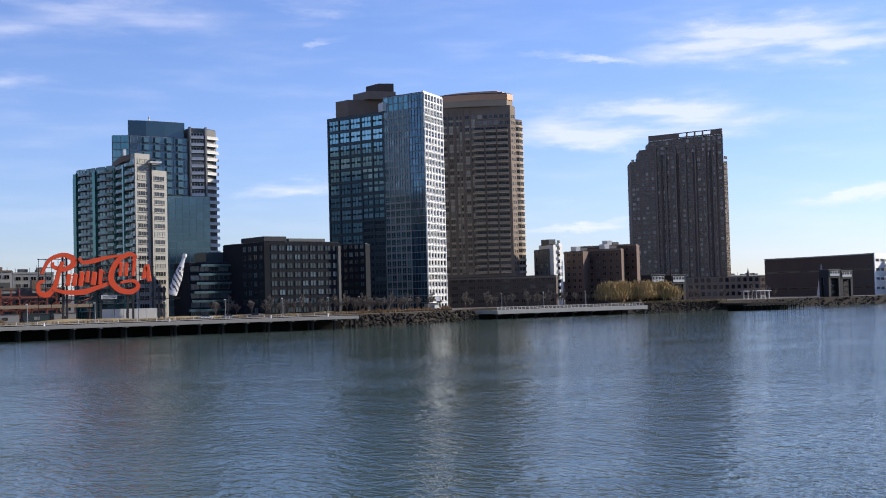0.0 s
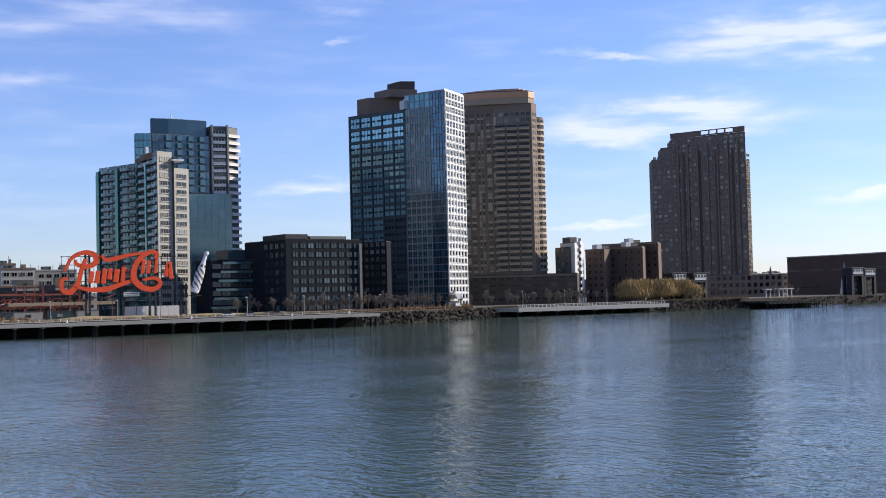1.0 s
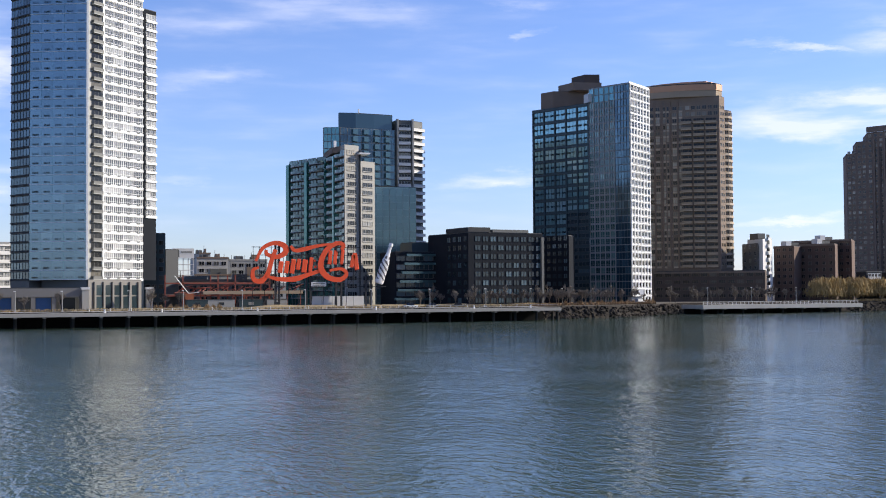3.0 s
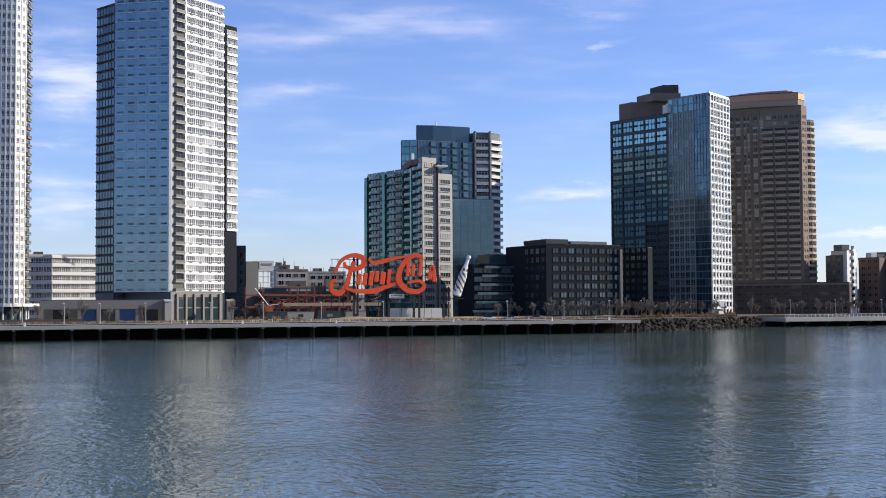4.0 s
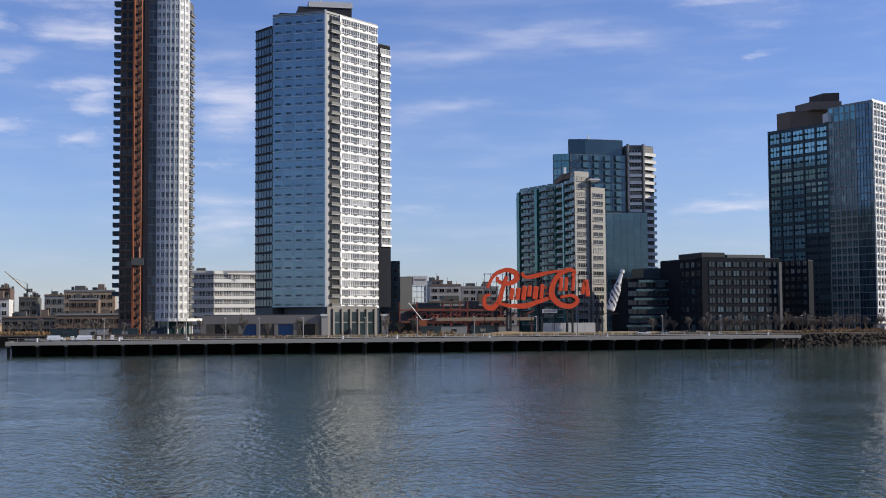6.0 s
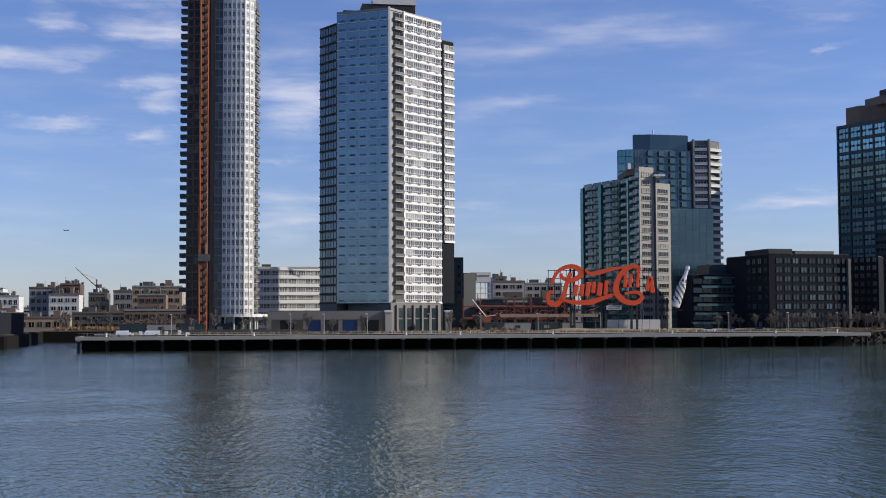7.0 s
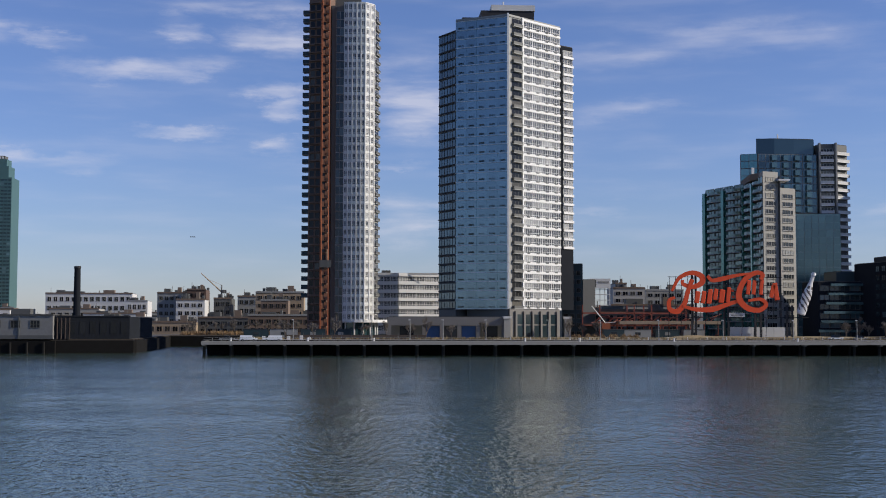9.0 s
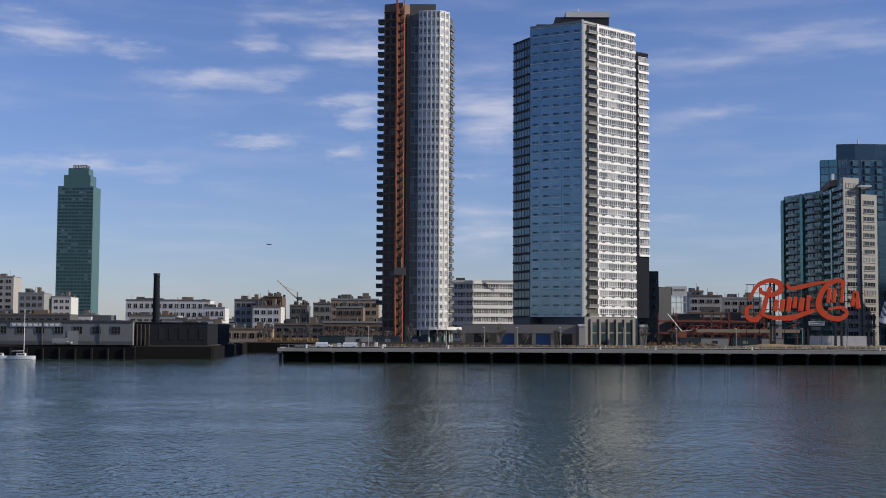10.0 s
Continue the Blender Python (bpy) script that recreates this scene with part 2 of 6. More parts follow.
M = {
    "water": water_mat(),
    "grass": mat("dry_grass", (0.24, 0.18, 0.085), 0.95, vary=0.35, scale=0.12, fine=2.5, tint=(0.27, 0.20, 0.10)),
    "earth": mat("bare_earth", (0.10, 0.08, 0.055), 0.95, vary=0.35, scale=0.05, fine=1.2),
    "concrete": mat("pale_concrete", (0.38, 0.355, 0.315), 0.85, vary=0.2, scale=0.2, fine=3),
    "deck": mat("pier_concrete", (0.31, 0.285, 0.245), 0.85, vary=0.25, scale=0.15, fine=2),
    "pile": mat("wet_pile", (0.026, 0.024, 0.021), 0.9, vary=0.4, scale=0.8, spec=0.12),
    # dark quay timber; also the painted shade below the pier decks
    "void": mat("dark_timber_and_shade", (0.012, 0.011, 0.010), 0.95, vary=0.4, spec=0.1),
    "rock": mat("riprap_stone", (0.042, 0.035, 0.028), 0.95, vary=0.4, scale=0.5, each=0.6, spec=0.1),
    "white": mat("white_panel", (0.74, 0.72, 0.68), 0.55, vary=0.06, scale=0.08),
    "white2": mat("weathered_white", (0.60, 0.58, 0.54), 0.7, vary=0.14, scale=0.12),
    "grey": mat("grey_panel", (0.27, 0.265, 0.245), 0.6, vary=0.15, scale=0.1),
    "dgrey": mat("dark_grey_panel", (0.10, 0.098, 0.088), 0.6, vary=0.2, scale=0.1),
    "black": mat("black_steel", (0.014, 0.014, 0.016), 0.7, metal=0.0, vary=0.3),
    "navy": mat("navy_frame", (0.018, 0.038, 0.042), 0.5, vary=0.2, scale=0.15),
    "beige": mat("beige_precast", (0.34, 0.32, 0.28), 0.8, vary=0.1, scale=0.15),
    "brown": mat("brown_brick", (0.20, 0.148, 0.11), 0.9, vary=0.34, scale=0.3),
    "tan": mat("tan_brick", (0.33, 0.25, 0.17), 0.9, vary=0.15, scale=0.15),
    "redbrown": mat("red_brick", (0.115, 0.072, 0.052), 0.9, vary=0.25, scale=0.2),
    "taupe": mat("taupe_brick", (0.185, 0.132, 0.095), 0.9, vary=0.34, scale=0.25),
    # dark brick; also carries painted shade on the rear slab and dark blocks
    "darkwall": mat("dark_brick_and_shade", (0.017, 0.019, 0.023), 0.9, vary=0.3, scale=0.2, spec=0.1),
    "umber": mat("umber_brick", (0.085, 0.062, 0.048), 0.9, vary=0.25, scale=0.15),
    "copper": mat("copper_band", (0.46, 0.24, 0.13), 0.45, metal=0.3, vary=0.15),
    "orange": mat("orange_netting", (0.30, 0.085, 0.032), 0.8, vary=0.35, scale=0.5),
    "rust": mat("primed_steel", (0.24, 0.058, 0.034), 0.7, vary=0.3, scale=0.6),
    "slab": mat("raw_slab", (0.20, 0.125, 0.09), 0.9, vary=0.3, scale=0.3),
    "red": mat("sign_red", (0.72, 0.085, 0.03), 0.7, spec=0.2, vary=0.12, scale=0.5),
    "bottle": mat("bottle_paint", (0.62, 0.60, 0.58), 0.45, vary=0.15, scale=0.8),
    "stripe": mat("bottle_stripe", (0.06, 0.045, 0.045), 0.5, vary=0.25),
    "roof": mat("roof_felt", (0.07, 0.068, 0.065), 0.95, vary=0.3, scale=0.2),
    "bark": mat("winter_bark", (0.13, 0.10, 0.075), 0.95, vary=0.3, scale=3),
    "twig": mat("winter_twigs", (0.17, 0.145, 0.12), 0.95, vary=0.3, scale=1),
    "willow": mat("willow_withes", (0.33, 0.23, 0.09), 0.9, vary=0.35, scale=0.6, each=0.4),
    "reed": mat("dry_shrub", (0.25, 0.16, 0.08), 0.95, vary=0.4, scale=1.0, each=0.4),
    "blueglass": glass("blue_curtain_glass", (0.16, 0.23, 0.27), (0.185, 0.26, 0.30), 0.25, rough=0.14, metal=0.7, low=0.93, high=1.05),
    "deepglass": glass("deep_glass", (0.03, 0.065, 0.068), (0.13, 0.20, 0.20), 0.3, metal=0.2),
    "paleglass": glass("pale_blue_glass", (0.09, 0.23, 0.24), (0.24, 0.40, 0.40), 0.4, metal=0.45, rough=0.1),
    "window": glass("window_glass", (0.026, 0.03, 0.033), (0.30, 0.29, 0.26), 0.22, spec=0.45),
    "greyglass": glass("grey_blind_glass", (0.085, 0.09, 0.095), (0.40, 0.40, 0.38), 0.4, rough=0.12, spec=0.5),
    "framedglass": glass("pale_teal_glass", (0.20, 0.36, 0.37), (0.36, 0.53, 0.53), 0.35, rough=0.12, metal=0.45),
    "windowdark": glass("dark_window_glass", (0.014, 0.015, 0.017), (0.12, 0.11, 0.09), 0.2, rough=0.12, spec=0.22),
    "dirty": mat("stained_render", (0.19, 0.185, 0.175), 0.9, vary=0.4, scale=0.18, fine=1.5),
    "cityglass": glass("green_tower_glass", (0.03, 0.07, 0.07), (0.30, 0.42, 0.40), 0.14, metal=0.3, rough=0.15),
    "stone": mat("grey_cladding_stone", (0.175, 0.162, 0.145), 0.85, vary=0.18, scale=0.2),
    "citypanel": mat("green_tower_panel", (0.078, 0.158, 0.148), 0.4, metal=0.2, vary=0.2, scale=0.03, fine=0.4),
    "nightglass": glass("deep_blue_glass", (0.03, 0.066, 0.082), (0.075, 0.13, 0.155), 0.3, rough=0.1, metal=0.35),
    "netting": mat("tan_debris_netting", (0.27, 0.125, 0.07), 0.9, vary=0.35, scale=0.5, each=0.4),
    "wingglass": glass("dark_blue_glass", (0.055, 0.105, 0.13), (0.12, 0.20, 0.23), 0.3, rough=0.1, metal=0.45),
    "greenglass": glass("bottle_green_glass", (0.040, 0.098, 0.085), (0.18, 0.28, 0.24), 0.25, rough=0.1, metal=0.15),
    "stairglass": glass("sea_green_glass", (0.05, 0.20, 0.165), (0.10, 0.30, 0.25), 0.4, rough=0.12, metal=0.3),
    "plainglass": glass("plain_teal_glass", (0.095, 0.165, 0.17), (0.12, 0.20, 0.20), 0.3, rough=0.12, metal=0.4, low=0.9, high=1.06),
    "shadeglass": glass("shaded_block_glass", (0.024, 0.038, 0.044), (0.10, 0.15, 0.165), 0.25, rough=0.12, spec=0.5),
    "blinds": glass("window_with_blinds", (0.022, 0.022, 0.022), (0.42, 0.38, 0.30), 0.45, rough=0.15, spec=0.4),
    "paletan": mat("pale_tan_precast", (0.47, 0.37, 0.265), 0.85, vary=0.2, scale=0.3),
    "drumgrey": mat("grey_and_shade_panel", (0.64, 0.64, 0.62), 0.5, vary=0.12, scale=0.12),
    "carwhite": mat("white_vehicle", (0.75, 0.75, 0.74), 0.3, vary=0.05, coat=0.5),
    "carblue": mat("blue_hoarding", (0.04, 0.10, 0.22), 0.6, vary=0.15),
    "tyre": mat("tyre_rubber", (0.02, 0.02, 0.02), 0.9, vary=0.2),
    "far": mat("far_masonry", (0.24, 0.21, 0.18), 0.95, vary=0.25, scale=0.02, fine=0.5),
}


# ---- mesh helpers ----
def link_mesh(name, me, parent=None, label="", kind=""):
    ob = new(name, me)
    if parent is not None:
        ob.parent = parent
    return tagged(ob, label=label, kind=kind)


def part(name, bm, material, parent=None, label="", kind=""):
    me = bpy.data.meshes.new(name)
    bm.to_mesh(me)
    bm.free()
    for m in material if isinstance(material, (list, tuple)) else [material]:
        me.materials.append(m)
    return link_mesh(name, me, parent, label, kind)


def thing(name, x, y, z, label, category, group="", kind="", turn=0):
    ob = new(name)
    ob.matrix_basis = pose(x, y, z, 0, 0, turn)
    return tagged(ob, label, category, group, kind)


def box(bm, x0, x1, y0, y1, z0, z1, mi=0, m=None):
    r = bmesh.ops.create_cube(bm, size=1.0)
    mm = Matrix.Translation(((x0 + x1) / 2, (y0 + y1) / 2, (z0 + z1) / 2)) @ Matrix.Diagonal((abs(x1 - x0), abs(y1 - y0), abs(z1 - z0), 1))
    bmesh.ops.transform(bm, matrix=(m @ mm) if m else mm, verts=r["verts"])
    for f in {f for v in r["verts"] for f in v.link_faces}:
        f.material_index = mi
    return bm


def boxes(*list_of, m=None):
    bm = bmesh.new()
    for b in list_of:
        box(bm, *b, m=m)
    return bm


def rod(bm, a, b, r0, r1=None, sides=5, mi=0):
    a, b = Vector(a), Vector(b)
    d = b - a
    r1 = r0 if r1 is None else r1
    q = d.to_track_quat("Z", "Y").to_matrix()
    lo, hi = [], []
    for i in range(sides):
        w = 2 * math.pi * i / sides
        o = q @ Vector((math.cos(w), math.sin(w), 0))
        lo.append(bm.verts.new(a + o * r0))
        hi.append(bm.verts.new(b + o * r1))
    for i in range(sides):
        j = (i + 1) % sides
        bm.faces.new((lo[i], lo[j], hi[j], hi[i])).material_index = mi
    bm.faces.new(lo[::-1]).material_index = mi
    bm.faces.new(hi).material_index = mi


def prism(poly, z0, z1, bm=None):
    """An upright block over a plan polygon, given anticlockwise."""
    bm = bm or bmesh.new()
    lo, hi = [bm.verts.new((x, y, z0)) for x, y in poly], [bm.verts.new((x, y, z1)) for x, y in poly]
    n = len(poly)
    for i in range(n):
        j = (i + 1) % n
        bm.faces.new((lo[i], lo[j], hi[j], hi[i]))
    bm.faces.new(hi)
    bm.faces.new(lo[::-1])
    return bm


def window_mesh(w, h, frame_w=0.14, proud=0.12, mullions=0, transom=0.0, mats=None, sill=False):
    """A framed window in its own plane: x across, z up, y outwards is -y. The pane sits back inside its frame."""
    bm = bmesh.new()
    pane = 0.02

    def ring(x0, x1, z0, z1, y):
        return [bm.verts.new(p) for p in ((x0, y, z0), (x1, y, z0), (x1, y, z1), (x0, y, z1))]
    a, b = ring(-w / 2, w / 2, 0, h, 0.0), ring(-w / 2, w / 2, 0, h, -proud)
    c = ring(-w / 2 + frame_w, w / 2 - frame_w, frame_w, h - frame_w, -proud)
    d = ring(-w / 2 + frame_w, w / 2 - frame_w, frame_w, h - frame_w, -pane)
    for i in range(4):
        j = (i + 1) % 4
        bm.faces.new((a[i], a[j], b[j], b[i]))
        bm.faces.new((b[i], b[j], c[j], c[i]))
        bm.faces.new((c[i], c[j], d[j], d[i]))
    bm.faces.new(d).material_index = 1
    for k in range(mullions):
        x = -w / 2 + w * (k + 1) / (mullions + 1)
        box(bm, x - 0.05, x + 0.05, -proud, -pane, frame_w, h - frame_w)
    if transom:
        box(bm, -w / 2 + frame_w, w / 2 - frame_w, -proud, -pane, h * transom - 0.05, h * transom + 0.05)
    if sill:
        box(bm, -w / 2 - 0.1, w / 2 + 0.1, -proud - 0.15, 0, -0.12, 0.0)
    bmesh.ops.recalc_face_normals(bm, faces=bm.faces[:])
    me = bpy.data.meshes.new("window")
    bm.to_mesh(me)
    bm.free()
    for m in mats:
        me.materials.append(m)
    return me


COUNT = {}


def lay(parent, name, me, places, limit=104):
    """Pieces that share one mesh, lowest first; those past the limit are joined into one mesh."""
    used = COUNT.get((parent.name, name), 0)
    places = sorted(places, key=lambda m: m.translation.z)
    back = parent.matrix_basis.inverted()
    singles, rest = places[:max(0, limit - used)], places[max(0, limit - used):]
    for m in singles:
        ob = new(name, me)
        ob.parent, ob.matrix_basis = parent, back @ m
    COUNT[(parent.name, name)] = used + len(singles)
    if rest:
        vs, fs, ms = [], [], []
        co = [v.co.copy() for v in me.vertices]
        for m in rest:
            o = len(vs)
            mm = back @ m
            vs += [mm @ c for c in co]
            for p in me.polygons:
                fs.append([o + i for i in p.vertices])
                ms.append(p.material_index)
        joined = bpy.data.meshes.new(name + "_remainder")
        joined.from_pydata(vs, [], fs)
        joined.polygons.foreach_set("material_index", ms)
        for m in me.materials:
            joined.materials.append(m)
        link_mesh(name + "_remainder", joined, parent, kind="stuff")


def wall_frame(p0, p1):
    """The turn of a wall that runs from p0 to p1, seen from outside with p0 at the left."""
    return math.degrees(math.atan2(p1[1] - p0[1], p1[0] - p0[0]))


def grid(p0, p1, z0, floor, rows, cols, inset=0.0, sill=0.6, skip=None, out=0.0):
    """Poses of windows on the wall from p0 (left) to p1 (right), seen from outside."""
    a, b = Vector((*p0, 0)), Vector((*p1, 0))
    d = (b - a).normalized()
    n = Vector((d.y, -d.x, 0))
    ln, ang = (b - a).length, wall_frame(p0, p1)
    made = []
    for r in range(rows):
        for c in range(cols):
            if skip and skip(r, c):
                continue
            s = inset + (ln - 2 * inset) * (c + 0.5) / cols
            p = a + d * s + n * out
            made.append(pose(p.x, p.y, z0 + r * floor + sill, 0, 0, ang))
    return made


def slab_mesh(w, dpt, h, mats, rail=0.0, name="balcony", rail_mat=0):
    bm = bmesh.new()
    box(bm, -w / 2, w / 2, -dpt, 0, 0, h)
    if rail:
        box(bm, -w / 2, w / 2, -dpt, -dpt + 0.08, h, h + rail, rail_mat)
        box(bm, -w / 2, -w / 2 + 0.08, -dpt, 0, h, h + rail, rail_mat)
        box(bm, w / 2 - 0.08, w / 2, -dpt, 0, h, h + rail, rail_mat)
    me = bpy.data.meshes.new(name)
    bm.to_mesh(me)
    bm.free()
    for m in mats:
        me.materials.append(m)
    return me


def at_s(p0, p1, s):
    t = s / math.dist(p0, p1)
    return (p0[0] + (p1[0] - p0[0]) * t, p0[1] + (p1[1] - p0[1]) * t)


def along(p, deg, s):
    return (p[0] + s * math.cos(radians(deg)), p[1] + s * math.sin(radians(deg)))


# ---- river and ground ----
GZ = 4.3
bm = bmesh.new()
for x, y in ((-4600, -4600), (4600, -4600), (4600, 4600), (-4600, 4600)):
    bm.verts.new((x, y, 0))
bm.faces.new(bm.verts[:])
part("water", bm, M["water"], label="dark choppy grey-blue tidal river", kind="structure")

SHORE = [(-4600, 386), (-160, 386), (-94, 389), (-72, 393), (-78, 506), (-44, 520), (-41, 372), (188, 372), (228, 386), (262, 412),
         (284, 430), (364, 427.5), (428, 434), (470, 440), (548, 444), (760, 470), (4600, 700)]


def ground_sheet():
    """One sheet from the banks to the horizon, with a sloping bank down into the water."""
    bm = bmesh.new()
    n = len(SHORE)
    top = [bm.verts.new((x, y + 5, GZ)) for x, y in SHORE] + [bm.verts.new((4600, 4800, GZ)), bm.verts.new((-4600, 4800, GZ))]
    bm.faces.new(top)
    foot = [bm.verts.new((x, y, -2.5)) for x, y in SHORE]
    for i in range(n - 1):
        bm.faces.new((foot[i], foot[i + 1], top[i + 1], top[i])).material_index = 1
    bmesh.ops.recalc_face_normals(bm, faces=bm.faces[:])
    return bm


part("ground", ground_sheet(), (M["earth"], M["rock"]), label="bare winter ground with rough banks along the river", kind="structure")


# ---- towers ----
def block(name, poly, z0, z1, material, parent, roof=True, parapet=0.9, label=""):
    ox, oy, oz = parent.location
    local = [(x - ox, y - oy) for x, y in poly]
    part(name, prism(local, z0 - oz, z1 - oz), material, parent, label)
    if roof:
        cx, cy = sum(p[0] for p in local) / len(local), sum(p[1] for p in local) / len(local)
        inner = [(cx + (x - cx) * 0.985, cy + (y - cy) * 0.985) for x, y in local]
        part("roof", prism(inner, z1 - oz + 0.004, z1 - oz + 0.25), M["roof"], parent)


def white_blue_tower():
    c0, r1, l1, l2 = (46.5, 400), (66.2, 416.8), (30.1, 409.2), (25.2, 418.6)
    bl = (r1[0] + l1[0] - c0[0], r1[1] + l1[1] - c0[1])
    z0, floor, rows = 14.0, 2.98, 32
    top = z0 + floor * rows
    t = thing("apartment_tower", 46, 412, GZ, "tall slab tower with blue curtain glass and white banded sunlit side", "tower")
    block("wall", [c0, r1, bl, l1], z0, top, M["grey"], t)
    block("glass_wing", [l2, l1, bl, (bl[0] - 4, bl[1] + 0.8)], z0, top - 3, M["dgrey"], t, label="recessed dark glazed wing")
    part("wing_base", prism([(x - 46, y - 412) for x, y in (l2, l1, bl, (bl[0] - 4, bl[1] + 0.8))], 0.1, z0 - GZ - 0.01), M["dgrey"], t)
    part("base_core", prism([(x - 46, y - 412) for x, y in ((34, 411), c0, (64, 418), (48, 424))], 0.1, z0 - GZ), M["dgrey"], t)
    # river side: curtain wall, five bays a floor, with a narrow dark vent sash in each
    w = math.dist(l1, c0)
    lay(t, "curtain_panel", window_mesh(w / 5 - 0.04, floor - 0.1, 0.03, 0.06, mats=(M["paleglass"], M["blueglass"])),
        grid(l1, c0, z0, floor, rows, 5, 0.1, 0.02))
    lay(t, "vent_sash", window_mesh(1.9, 0.5, 0.05, 0.14, mats=(M["navy"], M["windowdark"])),
        grid(l1, c0, z0, floor, rows, 5, 0.1, 0.5))
    lay(t, "slab_line", slab_mesh(w, 0.2, 0.2, (M["drumgrey"],), name="slab_line"), grid(l1, c0, z0, floor, rows + 1, 1, 0, -0.06))
    # corner fin
    part("corner_fin", boxes((-0.3, 0.3, -0.3, 0.3, 0, top - z0 + 1.2)), M["white"], t).location = (c0[0] - 46, c0[1] - 412, z0 - GZ)
    w2 = math.dist(l2, l1)
    lay(t, "glazed_panel", window_mesh(w2 / 3 - 0.05, floor - 0.75, 0.06, 0.12, mullions=1, mats=(M["navy"], M["nightglass"])),
        grid(l2, l1, z0, floor, rows - 1, 3, 0.1, 0.35))
    lay(t, "wing_slab", slab_mesh(w2, 0.3, 0.45, (M["black"],), name="wing_slab"), grid(l2, l1, z0, floor, rows, 1, 0, -0.1))
    # sunny side: a balcony slot, then white bands
    s0 = at_s(c0, r1, 7.0)
    lay(t, "balcony", slab_mesh(4.4, 1.0, 0.24, (M["grey"], M["dgrey"]), 0.85, rail_mat=1),
        grid(at_s(c0, r1, 1.6), at_s(c0, r1, 6.6), z0, floor, rows, 1, 0, 0.0))
    lay(t, "balcony_door", window_mesh(4.7, 2.7, 0.1, 0.06, mullions=2, mats=(M["dgrey"], M["windowdark"])),
        grid(at_s(c0, r1, 1.6), at_s(c0, r1, 6.6), z0, floor, rows, 1, 0, 0.15))
    part("white_pier", boxes((-0.35, 0.35, -0.35, 0.35, 0, top - z0 + 0.8)), M["white"], t).matrix_basis = pose(s0[0] - 46, s0[1] - 412, z0 - GZ, 0, 0, 40)
    ln = math.dist(s0, r1)
    lay(t, "spandrel_band", slab_mesh(ln, 0.3, 0.72, (M["white"],), name="spandrel_band"), grid(s0, r1, z0, floor, rows + 1, 1, 0, -0.25))
    lay(t, "strip_window", window_mesh(ln / 4 - 0.12, floor - 0.76, 0.12, 0.14, mullions=4, transom=0.3, mats=(M["white"], M["greyglass"])),
        grid(s0, r1, z0, floor, rows, 4, 0.2, 0.49))
    lay(t, "sill_unit", slab_mesh(1.2, 0.45, 0.35, (M["dgrey"],), name="sill_unit"), grid(s0, r1, z0, floor, rows, 4, 0.2, 0.3))
    # rear slab: bare near-black wall below the bands stands for a cast shadow
    q0, q1 = (66.8, 419.5), (71.6, 423.0)
    block("rear_slab", [q0, q1, (69.5, 427.5), (62, 426)], z0, 104.4, M["darkwall"], t)
    lay(t, "rear_band", slab_mesh(math.dist(q0, q1) - 1.0, 0.5, 0.75, (M["white"],), 0.0, name="rear_band"), grid(at_s(q0, q1, 1.0), q1, 34.86, floor, 23, 1, 0, -0.2))
    lay(t, "rear_window", window_mesh(2.3, 1.95, 0.12, 0.1, mullions=2, transom=0.3, mats=(M["white2"], M["greyglass"])), grid(at_s(q0, q1, 1.0), q1, 34.86, floor, 23, 2, 0.1, 0.7))
    # plant on the roof
    plant = boxes((-7, 11, 2, 12, 0, 5.5), (-14, -6, 4, 10, 0, 2.5), (-13, -9, 6, 9, 2.5, 4.0))
    part("roof_plant", plant, M["black"], t, "dark roof plant room").matrix_basis = pose(0, 0, top - GZ, 0, 0, 0)
    part("plant_cap", boxes((-3.5, 11.3, 1.7, 12.2, 5.504, 7.4)), M["white2"], t).matrix_basis = pose(0, 0, top - GZ)
    part("parapet", prism([(x - 46, y - 412) for x, y in (c0, r1, at_s(r1, bl, 1), at_s(l1, bl, 1), l1)], top - GZ + 0.3, top - GZ + 1.0), M["grey"], t)
    bm = bmesh.new()
    rod(bm, (1, 6, 5.5), (1, 6, 9.5), 0.25)
    part("roof_pole", bm, M["white2"], t).location = (0, 0, top - GZ)
    return t


white_blue_tower()

# low podium in front of the tower
t = thing("podium_building", 30, 398, GZ, "low grey podium with square columns and dark recessed glazing", "building")
block("wall", [(8, 396), (44.5, 394.5), (46, 399), (46, 412), (8, 412)], GZ, 11.3, M["dgrey"], t)
part("fascia", boxes((-22.5, 15, -6.6, -5.4, 4.4, 7.0)), M["stone"], t).matrix_basis = pose(0, 0, 0, 0, 0, -1)
for x in (-22, -11, -5.5, 0, 6, 14):
    part("column", boxes((x - 0.6, x + 0.6, -6.5, -5.3, 0, 4.6)), M["stone"], t)
for i, x in enumerate((-16.5, -8.2, -2.7, 3, 10)):
    part("glazing", boxes((x - 2.2, x + 2.2, -5.6, -5.4, 0.2, 4.2)), (M["carblue"] if i in (1, 3) else M["windowdark"]), t)
t = thing("base_pavilion", 56, 402, GZ, "glazed grey ground-floor base of the tower", "building")
block("wall", [(46.8, 399), (65.5, 414.5), (58, 424), (47, 412)], GZ, 13.9, M["stone"], t)
